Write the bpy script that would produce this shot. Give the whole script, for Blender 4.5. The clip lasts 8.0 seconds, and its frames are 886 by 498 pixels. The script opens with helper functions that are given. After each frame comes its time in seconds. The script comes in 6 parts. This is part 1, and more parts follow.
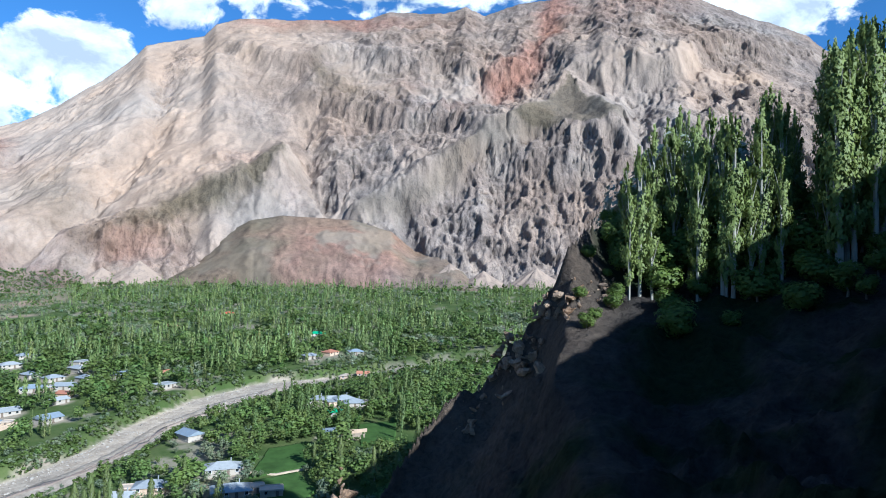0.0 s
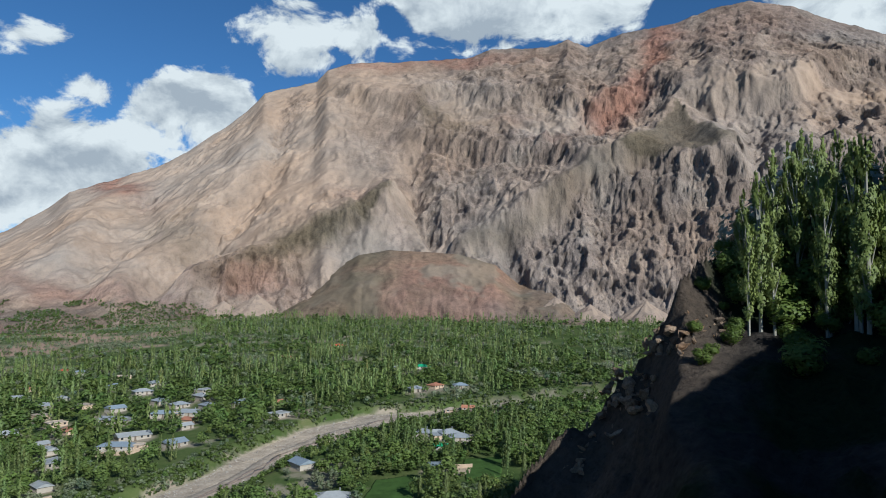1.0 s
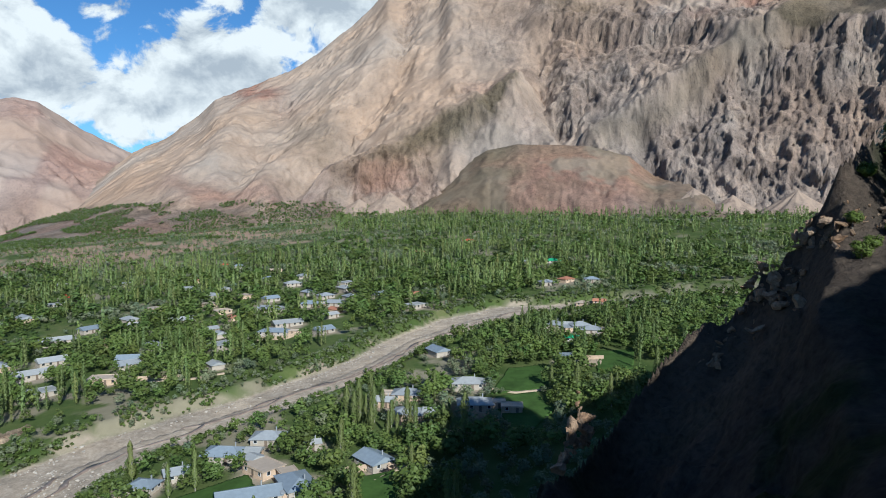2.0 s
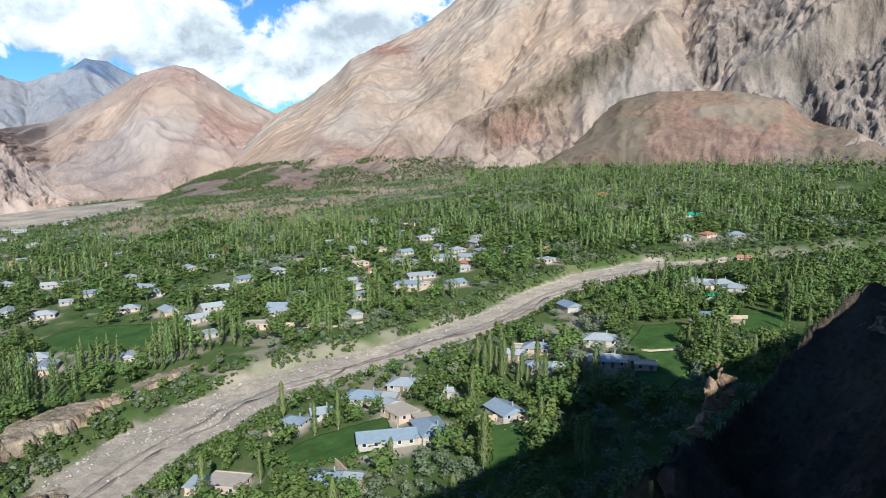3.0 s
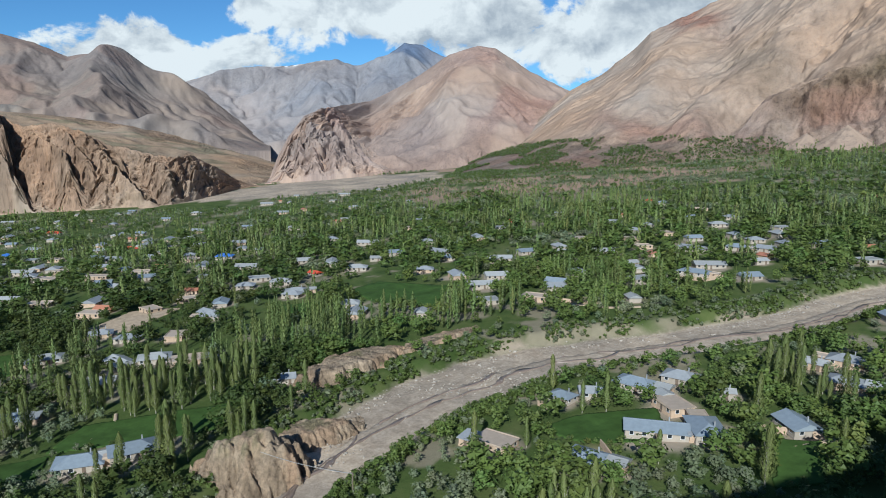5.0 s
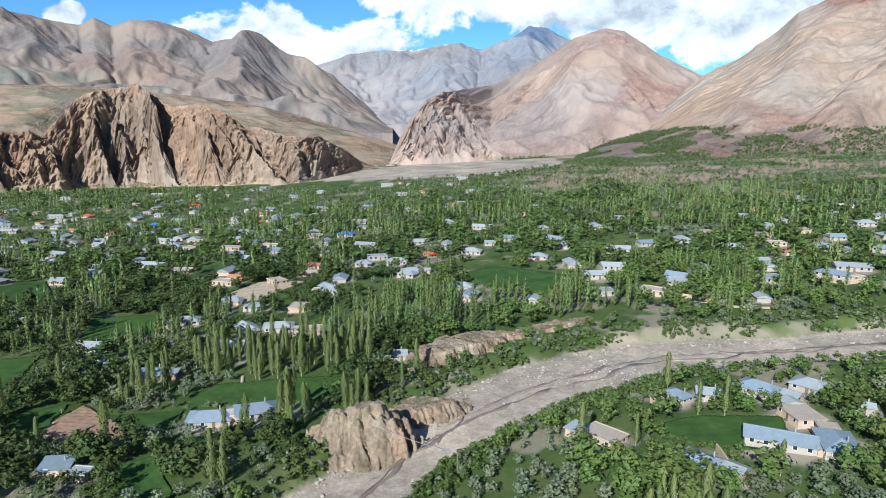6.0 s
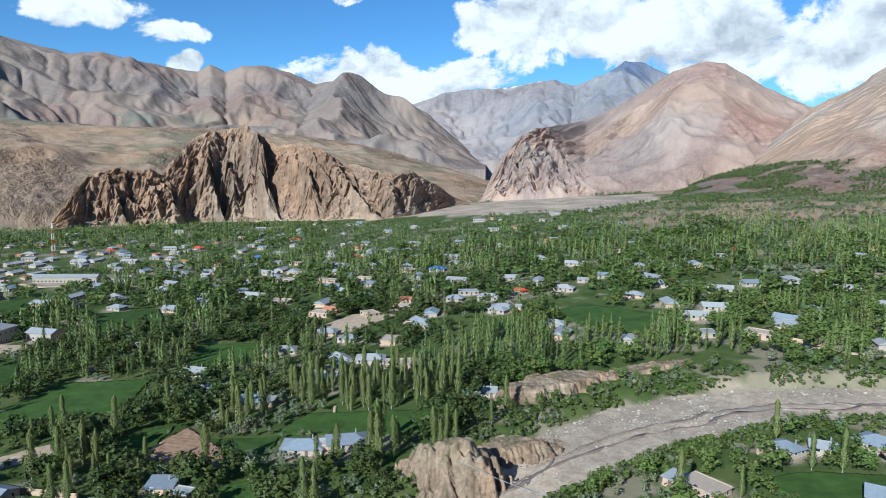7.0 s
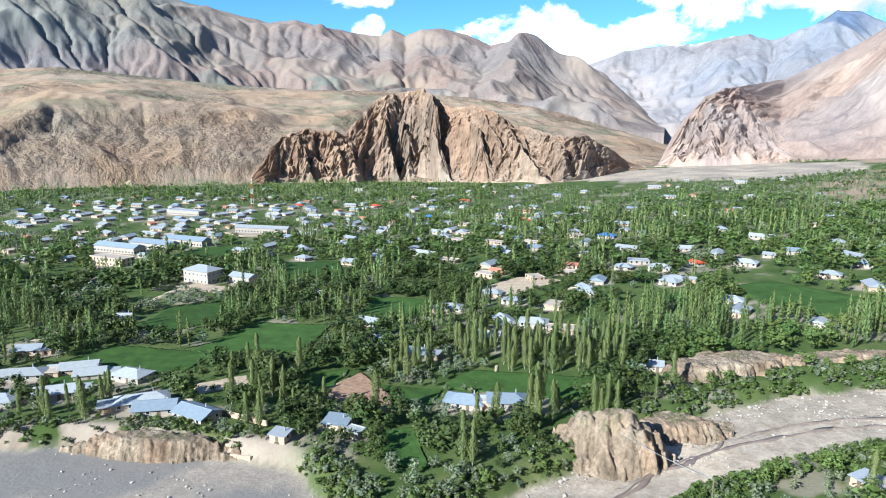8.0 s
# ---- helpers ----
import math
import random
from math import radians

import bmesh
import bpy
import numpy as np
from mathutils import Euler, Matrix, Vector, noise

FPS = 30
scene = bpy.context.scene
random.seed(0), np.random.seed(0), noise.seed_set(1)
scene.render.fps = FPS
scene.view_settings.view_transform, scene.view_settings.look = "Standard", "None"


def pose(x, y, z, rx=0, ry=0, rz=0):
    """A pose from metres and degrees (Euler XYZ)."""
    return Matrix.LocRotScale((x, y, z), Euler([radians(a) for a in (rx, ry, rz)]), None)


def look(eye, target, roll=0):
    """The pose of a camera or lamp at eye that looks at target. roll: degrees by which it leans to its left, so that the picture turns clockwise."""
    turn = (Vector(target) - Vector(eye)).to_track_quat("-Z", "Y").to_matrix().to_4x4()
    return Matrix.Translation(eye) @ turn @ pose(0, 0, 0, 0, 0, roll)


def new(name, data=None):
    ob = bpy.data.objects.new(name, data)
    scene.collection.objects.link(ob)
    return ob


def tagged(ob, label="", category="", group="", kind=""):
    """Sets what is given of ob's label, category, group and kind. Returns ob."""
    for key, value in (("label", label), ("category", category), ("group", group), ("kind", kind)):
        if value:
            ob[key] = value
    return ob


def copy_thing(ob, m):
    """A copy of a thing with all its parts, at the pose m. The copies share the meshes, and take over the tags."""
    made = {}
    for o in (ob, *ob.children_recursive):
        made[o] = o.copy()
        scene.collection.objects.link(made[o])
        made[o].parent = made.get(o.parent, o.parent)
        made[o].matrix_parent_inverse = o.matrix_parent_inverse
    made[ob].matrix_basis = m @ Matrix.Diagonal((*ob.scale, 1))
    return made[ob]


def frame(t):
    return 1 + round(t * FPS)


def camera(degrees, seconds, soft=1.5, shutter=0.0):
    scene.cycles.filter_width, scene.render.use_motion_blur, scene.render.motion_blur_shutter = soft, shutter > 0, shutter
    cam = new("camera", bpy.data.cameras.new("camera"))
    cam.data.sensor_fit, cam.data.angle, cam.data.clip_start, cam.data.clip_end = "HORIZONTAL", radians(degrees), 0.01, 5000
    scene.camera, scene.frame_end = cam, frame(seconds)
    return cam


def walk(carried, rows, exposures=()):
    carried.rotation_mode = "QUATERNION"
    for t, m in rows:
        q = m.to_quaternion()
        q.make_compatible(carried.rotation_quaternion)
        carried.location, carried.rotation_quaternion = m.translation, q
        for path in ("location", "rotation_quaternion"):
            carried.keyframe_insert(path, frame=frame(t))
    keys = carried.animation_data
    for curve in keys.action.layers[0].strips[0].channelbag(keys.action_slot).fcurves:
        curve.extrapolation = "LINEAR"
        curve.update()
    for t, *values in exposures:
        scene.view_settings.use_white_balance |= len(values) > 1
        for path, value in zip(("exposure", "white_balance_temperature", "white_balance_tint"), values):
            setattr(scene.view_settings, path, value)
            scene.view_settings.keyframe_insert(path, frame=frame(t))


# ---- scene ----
EYE = 90.0                       # the eye's height over the valley floor below it
SLOPE_X, SLOPE_Y = 0.03, 0.07    # the debris fan falls to the far river and climbs to the mountain

# ---- camera ----
cam = camera(67.5, 8.0, 1.0)
ROWS = [  # seconds, yaw, pitch, roll
    (0.0, 0.0, 2.59, -0.98), (0.5, 4.69, 5.61, -1.0), (1.0, 8.96, 5.3, -1.11), (1.5, 14.63, -0.46, -0.05),
    (1.7, 16.62, -2.0, -0.1), (2.8, 29.42, -7.47, 0.83), (3.0, 31.23, -7.72, 0.94), (3.5, 38.04, -6.44, 0.38),
    (4.0, 44.4, -5.08, 0.2), (4.5, 49.15, -4.49, 0.46), (5.0, 55.58, -9.44, -0.09), (6.5, 69.45, -8.74, -0.83),
    (7.0, 73.66, -7.88, -0.54), (7.5, 81.51, -11.94, -0.5), (8.0, 88.22, -11.2, -0.64),
]
REACH = 0.3   # the camera is held out at arm's length and swings round the holder
walk(cam, [(t, pose(-REACH * math.sin(radians(yaw)), REACH * math.cos(radians(yaw)), EYE, 90 + pitch, roll, yaw))
           for t, yaw, pitch, roll in ROWS],
     exposures=[(t, e, 5250 + 600 * min(t, 1.0) - 130 * max(0.0, t - 5.0) + 130 * max(0.0, t - 6.5), 2) for t, e in ((0.0, 0.85), (0.6, 0.3), (1.0, 0.1), (1.5, 0.15), (3.0, 0.62), (3.5, 0.56), (4.5, -0.1), (5.0, 0.18), (6.5, 0.7), (7.0, 0.5), (7.5, 0.76), (8.0, 1.14))])

# ---- sun and sky ----
SUN_AZ, SUN_EL = -137.0, 30.0    # degrees: azimuth counted to the left from +y
sun_data = bpy.data.lights.new("sun", "SUN")
sun_data.energy, sun_data.angle, sun_data.color = 5.0, radians(0.53), (1.0, 0.965, 0.92)
sun = new("sun", sun_data)
sun_dir = Vector((-math.sin(radians(SUN_AZ)) * math.cos(radians(SUN_EL)), math.cos(radians(SUN_AZ)) * math.cos(radians(SUN_EL)), math.sin(radians(SUN_EL))))
sun.matrix_world = look(sun_dir * 500 + Vector((0, 0, EYE)), (0, 0, EYE))

world = bpy.data.worlds.new("sky")
scene.world = world
world.use_nodes = True
wn, wl = world.node_tree.nodes, world.node_tree.links


def wmath(op, a, b=None, c=None, clamp=False):
    n = wn.new("ShaderNodeMath")
    n.operation, n.use_clamp = op, clamp
    for i, v in enumerate((a, b, c)):
        if v is None:
            continue
        if isinstance(v, (int, float)):
            n.inputs[i].default_value = v
        else:
            wl.new(v, n.inputs[i])
    return n.outputs[0]


def wnoise(vec, scale, detail, rough, distortion=0.0):
    n = wn.new("ShaderNodeTexNoise")
    n.inputs["Scale"].default_value, n.inputs["Detail"].default_value = scale, detail
    n.inputs["Roughness"].default_value, n.inputs["Distortion"].default_value = rough, distortion
    wl.new(vec, n.inputs["Vector"])
    return n.outputs["Fac"]


def build_sky():
    wn.clear()
    out, bg = wn.new("ShaderNodeOutputWorld"), wn.new("ShaderNodeBackground")
    sky = wn.new("ShaderNodeTexSky")
    sky.sky_type, sky.sun_disc = "NISHITA", False
    sky.sun_elevation, sky.sun_rotation = radians(SUN_EL), radians(-SUN_AZ)
    sky.altitude, sky.air_density, sky.dust_density, sky.ozone_density = 2000, 1.0, 0.0, 2.0
    co = wn.new("ShaderNodeTexCoord").outputs["Generated"]
    sep = wn.new("ShaderNodeSeparateXYZ")
    wl.new(co, sep.inputs[0])
    el = wmath("MULTIPLY", wmath("ARCSINE", sep.outputs[2]), 57.2958)
    az = wmath("MULTIPLY", wmath("ARCTAN2", wmath("MULTIPLY", sep.outputs[0], -1), sep.outputs[1]), 57.2958)
    stretch = wn.new("ShaderNodeVectorMath")
    stretch.operation = "MULTIPLY"
    stretch.inputs[1].default_value = (1, 1, 1.35)
    wl.new(co, stretch.inputs[0])
    co2 = stretch.outputs[0]
    up = wn.new("ShaderNodeVectorMath")
    up.operation = "ADD"
    up.inputs[1].default_value = (0.004, -0.004, 0.03)
    wl.new(co2, up.inputs[0])
    warp = wmath("SUBTRACT", wnoise(co2, 5, 3, 0.5), 0.5)
    az = wmath("ADD", az, wmath("MULTIPLY", warp, 7))
    el = wmath("ADD", el, wmath("MULTIPLY", warp, -4))
    # cumulus heaps: azimuth, elevation, half width, half height, strength
    heaps = [(30.5, 15.4, 4.5, 3.0, 1.0), (40, 9.8, 8, 4.0, 1.0), (23.5, 22, 5, 4, .7), (16, 23, 6, 2.2, .6), (3, 25, 12, 2.6, 1.0),
             (38.5, 15.8, 3.5, 1.2, .45), (43.5, 18.6, 3, 1.2, .5), (-24, 22, 8, 5, 1.0), (67, 10.2, 6, 3, 1.0), (60, 11, 8, 3.5, 1.0),
             (54.5, 13.5, 3.6, 4.0, 1.0), (51, 9, 6, 3.5, .95), (44, 8, 6, 3.4, .9), (40, 11.2, 4, 2.6, .9), (33, 13.6, 3.5, 2.5, .7), (79.5, 6.4, 6, 2.2, .95),
             (47, 14.5, 3, 1, .45), (61.5, 15.5, 3, .7, .4), (101, 10.3, 3.6, 1.3, .8), (96, 9.2, 3, .7, .55), (94.7, 6.9, 1.2, .8, .9), (81, 12.6, 2.5, .5, .5), (74, 6.0, 5, 2.0, .7)]
    field = None
    for a, e, ra, re, k in heaps:
        da = wmath("MULTIPLY", wmath("SUBTRACT", az, a), 1 / ra)
        de = wmath("MULTIPLY", wmath("SUBTRACT", el, e), 1 / re)
        q = wmath("ADD", wmath("MULTIPLY", da, da), wmath("MULTIPLY", de, de))
        b = wmath("MULTIPLY", wmath("SUBTRACT", 1.0, wmath("MULTIPLY", q, 0.55)), k)
        field = b if field is None else wmath("MAXIMUM", field, b)
    # loose clouds all round the sky
    loose = wmath("SUBTRACT", wmath("MULTIPLY", wnoise(co2, 2.2, 4, 0.5), 1.6), 0.78)
    high = wmath("MULTIPLY", wmath("SUBTRACT", el, 26), 0.15, clamp=True)
    field = wmath("MAXIMUM", field, wmath("SUBTRACT", loose, wmath("SUBTRACT", 1.0, high)))
    fine = wnoise(co2, 11, 9, 0.6, 0.3)
    fine_up = wnoise(up.outputs[0], 11, 9, 0.6, 0.3)
    dens = wmath("ADD", field, wmath("MULTIPLY", wmath("SUBTRACT", fine, 0.5), 2.6))
    cover = wn.new("ShaderNodeMapRange")
    cover.interpolation_type = "SMOOTHSTEP"
    cover.inputs[1].default_value, cover.inputs[2].default_value = 0.3, 0.56
    wl.new(dens, cover.inputs[0])
    soft, soft_up = wnoise(co2, 4.5, 3, 0.5), wnoise(up.outputs[0], 4.5, 3, 0.5)
    lit = wmath("ADD", 0.56, wmath("MULTIPLY", wmath("SUBTRACT", fine, fine_up), 2.6))
    lit = wmath("ADD", lit, wmath("MULTIPLY", wmath("SUBTRACT", soft, soft_up), 2.6))
    lit = wmath("SUBTRACT", lit, wmath("MULTIPLY", wmath("SUBTRACT", dens, 0.9, clamp=True), 0.35), clamp=True)
    ramp = wn.new("ShaderNodeValToRGB")
    ramp.color_ramp.elements[0].position, ramp.color_ramp.elements[0].color = 0.12, (4.4, 4.75, 5.3, 1)
    ramp.color_ramp.elements[1].position, ramp.color_ramp.elements[1].color = 0.74, (8.6, 8.65, 8.7, 1)
    wl.new(lit, ramp.inputs[0])
    mix = wn.new("ShaderNodeMix")
    mix.data_type = "RGBA"
    wl.new(cover.outputs[0], mix.inputs["Factor"])
    blue = wn.new("ShaderNodeMix")
    blue.data_type, blue.blend_type = "RGBA", "MULTIPLY"
    blue.inputs["Factor"].default_value = 1.0
    blue.inputs["B"].default_value = (0.5, 0.77, 1.0, 1)
    wl.new(sky.outputs[0], blue.inputs["A"])
    wl.new(blue.outputs["Result"], mix.inputs["A"])
    wl.new(ramp.outputs[0], mix.inputs["B"])
    wl.new(mix.outputs["Result"], bg.inputs["Color"])
    bg.inputs["Strength"].default_value = 0.086
    wl.new(bg.outputs[0], out.inputs[0])


build_sky()


# ---- noise, in numpy ----
def lattice(ix, iy, seed):
    h = (ix.astype(np.int64) * 374761393 + iy.astype(np.int64) * 668265263 + seed * 974711) & 0xFFFFFFFF
    h = ((h ^ (h >> 13)) * 1274126177) & 0xFFFFFFFF
    return ((h ^ (h >> 16)) & 0xFFFFFF) / float(0xFFFFFF)


def vnoise(x, y, seed=0):
    ix, iy = np.floor(x), np.floor(y)
    fx, fy = x - ix, y - iy
    fx, fy = fx * fx * fx * (fx * (fx * 6 - 15) + 10), fy * fy * fy * (fy * (fy * 6 - 15) + 10)
    a, b = lattice(ix, iy, seed), lattice(ix + 1, iy, seed)
    c, d = lattice(ix, iy + 1, seed), lattice(ix + 1, iy + 1, seed)
    return (a + (b - a) * fx) * (1 - fy) + (c + (d - c) * fx) * fy


def fbm(x, y, octaves=5, seed=0, gain=0.5):
    total, amp, norm = 0, 1.0, 0.0
    for k in range(octaves):
        c, s = math.cos(0.6 * k), math.sin(0.6 * k)
        total = total + amp * vnoise((x * c - y * s) * 2.03 ** k, (x * s + y * c) * 2.03 ** k, seed + k)
        norm, amp = norm + amp, amp * gain
    return total / norm


def ridged(x, y, octaves=5, seed=0, gain=0.5, twist=0.0):
    total, amp, norm = 0, 1.0, 0.0
    for k in range(octaves):
        c, s = math.cos(twist * k), math.sin(twist * k)
        n = 1 - np.abs(2 * vnoise((x * c - y * s) * 2.05 ** k, (x * s + y * c) * 2.05 ** k, seed + k) - 1)
        total = total + amp * n * n
        norm, amp = norm + amp, amp * gain
    return total / norm


def smooth(a, b, x):
    t = np.clip((x - a) / (b - a), 0, 1)
    return t * t * (3 - 2 * t)


# ---- materials ----
def material(name, rough=0.9, spec=0.2):
    m = bpy.data.materials.new(name)
    m.use_nodes = True
    n, l = m.node_tree.nodes, m.node_tree.links
    b = n["Principled BSDF"]
    b.inputs["Roughness"].default_value = rough
    b.inputs["Specular IOR Level"].default_value = spec
    return m, n, l, b


def node_noise(n, l, scale, detail=6, rough=0.6, coord="Object", vec=None):
    t = n.new("ShaderNodeTexNoise")
    t.inputs["Scale"].default_value, t.inputs["Detail"].default_value, t.inputs["Roughness"].default_value = scale, detail, rough
    if vec is None:
        vec = n.new("ShaderNodeTexCoord").outputs[coord]
    l.new(vec, t.inputs["Vector"])
    return t.outputs["Fac"]


def node_mix(n, l, fac, a, b, blend="MIX"):
    m = n.new("ShaderNodeMix")
    m.data_type, m.blend_type = "RGBA", blend
    for sock, v in (("Factor", fac), ("A", a), ("B", b)):
        if isinstance(v, (int, float)):
            m.inputs[sock].default_value = v
        elif isinstance(v, tuple):
            m.inputs[sock].default_value = (*v, 1)
        else:
            l.new(v, m.inputs[sock])
    return m.outputs["Result"]


def node_ramp(n, l, fac, stops):
    r = n.new("ShaderNodeValToRGB")
    while len(r.color_ramp.elements) < len(stops):
        r.color_ramp.elements.new(0.5)
    for e, (p, c) in zip(r.color_ramp.elements, stops):
        e.position, e.color = p, (*c, 1)
    l.new(fac, r.inputs[0])
    return r.outputs[0]


def node_bump(n, l, b, height, strength, distance):
    u = n.new("ShaderNodeBump")
    u.inputs["Strength"].default_value, u.inputs["Distance"].default_value = strength, distance
    l.new(height, u.inputs["Height"])
    l.new(u.outputs[0], b.inputs["Normal"])
    return u


def rock_material(name, scale, dark, mid, light, red, scree, green, bump=0.8, flow=False, grain=1.0):
    """Rock whose beds, red strata, scree and plant cover follow the 'zone' colours of the mesh: red, scree, plants."""
    m, n, l, b = material(name, 0.95, 0.1)
    zone = n.new("ShaderNodeVertexColor")
    zone.layer_name = "zone"
    sep = n.new("ShaderNodeSeparateColor")
    l.new(zone.outputs["Color"], sep.inputs[0])
    along = None
    if flow:
        # the grain runs down the slope
        along = n.new("ShaderNodeAttribute")
        along.attribute_name = "flow"
        along = along.outputs["Vector"]
    big = node_noise(n, l, scale, 8, 0.62, vec=along)
    small = node_noise(n, l, scale * (5 if flow else 9), 7, 0.6 if flow else 0.7, vec=along)
    base = node_ramp(n, l, big, [(0.3, dark), (0.5, mid), (0.72, light)])
    base = node_mix(n, l, sep.outputs[0], base, red)
    base = node_mix(n, l, sep.outputs[1], base, scree)
    base = node_mix(n, l, sep.outputs[2], base, green)
    g = 0.8 if flow else 1.0
    speckle = node_ramp(n, l, small, [(0.25, (1 - .58 * g, 1 - .58 * g, 1 - .55 * g)), (0.5, (1 - .05 * g,) * 3), (0.75, (1 + .35 * g, 1 + .32 * g, 1 + .28 * g))])
    keep = 1.0
    if flow:
        k = n.new("ShaderNodeMath")
        k.operation = "MULTIPLY_ADD"
        l.new(sep.outputs[1], k.inputs[0])
        k.inputs[1].default_value, k.inputs[2].default_value = -0.78 * grain, grain
        keep = k.outputs[0]
    base = node_mix(n, l, keep, base, speckle, "MULTIPLY")
    if flow:
        # broken faces and cracks
        fine = node_noise(n, l, scale * 24, 6, 0.65, vec=along)
        cracks = node_ramp(n, l, fine, [(0.34, (0.5, 0.5, 0.52)), (0.47, (0.97, 0.97, 0.97)), (0.7, (1.16, 1.15, 1.13))])
        base = node_mix(n, l, keep, base, cracks, "MULTIPLY")
        k = n.new("ShaderNodeMath")
        k.operation = "MULTIPLY_ADD"
        l.new(fine, k.inputs[0])
        l.new(small, k.inputs[2])
        k.inputs[1].default_value = 0.45
        small = k.outputs[0]
    tone = n.new("ShaderNodeVertexColor")
    tone.layer_name = "tone"
    base = node_mix(n, l, 1.0, base, tone.outputs["Color"], "MULTIPLY")
    l.new(base, b.inputs["Base Color"])
    bumped = node_bump(n, l, b, small, bump * (.5 if flow else 1), 0.25 / scale)
    if flow:
        k = n.new("ShaderNodeMath")
        k.operation = "MULTIPLY"
        l.new(keep, k.inputs[0])
        k.inputs[1].default_value = bump * .8
        l.new(k.outputs[0], bumped.inputs["Strength"])
    return m


def plain_material(name, colour, spread=0.25, scale=1.5, rough=0.8, spec=0.3, metal=0.0, bump=0.0, per_object=0.0):
    m, n, l, b = material(name, rough, spec)
    b.inputs["Metallic"].default_value = metal
    lo, hi = tuple(c * (1 - spread) for c in colour), tuple(min(1, c * (1 + spread)) for c in colour)
    a = node_noise(n, l, scale, 6, 0.65)
    c = node_ramp(n, l, a, [(0.3, lo), (0.7, hi)])
    if per_object:
        info = n.new("ShaderNodeObjectInfo")
        k = node_ramp(n, l, info.outputs["Random"], [(0, (1 - per_object,) * 3), (1, (1 + per_object,) * 3)])
        c = node_mix(n, l, 1.0, c, k, "MULTIPLY")
    l.new(c, b.inputs["Base Color"])
    if bump:
        node_bump(n, l, b, node_noise(n, l, scale * 6, 5, 0.6), bump, 0.05)
    return m


def leaf_material(name, colour, tip):
    """Leaves: each tree's own tint is stored on its mesh, each leaf varies besides."""
    m, n, l, b = material(name, 0.55, 0.25)
    tint = n.new("ShaderNodeVertexColor")
    tint.layer_name = "tint"
    geo = n.new("ShaderNodeNewGeometry")
    info = n.new("ShaderNodeObjectInfo")
    c = node_mix(n, l, node_ramp(n, l, geo.outputs["Random Per Island"], [(0, (.22,) * 3), (1, (.78,) * 3)]), colour, tip)
    k = node_ramp(n, l, info.outputs["Random"], [(0, (0.86, 0.9, 0.85)), (1, (1.1, 1.1, 1.05))])
    c = node_mix(n, l, 1.0, c, k, "MULTIPLY")
    c = node_mix(n, l, 1.0, c, tint.outputs["Color"], "MULTIPLY")
    l.new(c, b.inputs["Base Color"])
    tr = n.new("ShaderNodeBsdfTranslucent")
    l.new(c, tr.inputs["Color"])
    mx = n.new("ShaderNodeMixShader")
    mx.inputs[0].default_value = 0.32
    l.new(b.outputs[0], mx.inputs[1])
    l.new(tr.outputs[0], mx.inputs[2])
    l.new(mx.outputs[0], n["Material Output"].inputs["Surface"])
    return m


MAIN_ROCK = rock_material("grey_brown_rock", 0.012, (0.165, 0.125, 0.104), (0.252, 0.192, 0.157), (0.335, 0.262, 0.21), (0.29, 0.155, 0.115), (0.345, 0.255, 0.192), (0.14, 0.11, 0.075), flow=True)
HILL_ROCK = rock_material("red_earth", 0.02, (0.23, 0.15, 0.115), (0.265, 0.17, 0.128), (0.30, 0.20, 0.15), (0.255, 0.155, 0.117), (0.24, 0.20, 0.155), (0.165, 0.13, 0.09), 0.3, flow=True)
RED_ROCK = rock_material("rose_rock", 0.008, (0.24, 0.175, 0.15), (0.31, 0.23, 0.19), (0.38, 0.285, 0.235), (0.32, 0.19, 0.15), (0.39, 0.295, 0.235), (0.16, 0.16, 0.11), flow=True, grain=0.45)
OUT_ROCK = rock_material("ochre_crag_rock", 0.014, (0.205, 0.138, 0.098), (0.30, 0.207, 0.145), (0.375, 0.268, 0.187), (0.335, 0.205, 0.13), (0.37, 0.27, 0.19), (0.15, 0.15, 0.08), 0.7, flow=True)
TAN_ROCK = rock_material("tan_slope", 0.006, (0.22, 0.16, 0.11), (0.29, 0.21, 0.143), (0.34, 0.255, 0.175), (0.27, 0.17, 0.12), (0.36, 0.262, 0.18), (0.15, 0.16, 0.10), flow=True)
# distance haze put into the colour: pale bluish base, weak grain
FAR_ROCK = rock_material("hazed_far_rock", 0.004, (0.19, 0.185, 0.20), (0.25, 0.235, 0.24), (0.31, 0.285, 0.28), (0.13, 0.16, 0.22), (0.33, 0.285, 0.265), (0.75, 0.77, 0.80), flow=True, grain=0.4)
# grey range: grain weakened to stand in for distance haze
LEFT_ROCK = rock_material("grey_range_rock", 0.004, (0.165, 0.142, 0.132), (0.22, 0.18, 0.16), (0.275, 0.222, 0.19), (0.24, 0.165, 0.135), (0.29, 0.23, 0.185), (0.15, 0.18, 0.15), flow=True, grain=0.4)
# near-black rock: the hillside's deep shade is put into its colour
SPUR_ROCK = rock_material("shaded_hillside_rock", 0.12, (0.035, 0.03, 0.027), (0.06, 0.05, 0.043), (0.105, 0.085, 0.07), (0.22, 0.15, 0.10), (0.14, 0.11, 0.085), (0.025, 0.036, 0.014), 0.8)
BANK_ROCK = rock_material("eroded_earth", 0.09, (0.18, 0.135, 0.095), (0.275, 0.208, 0.145), (0.39, 0.305, 0.22), (0.32, 0.215, 0.14), (0.28, 0.225, 0.16), (0.12, 0.12, 0.055), 0.6)


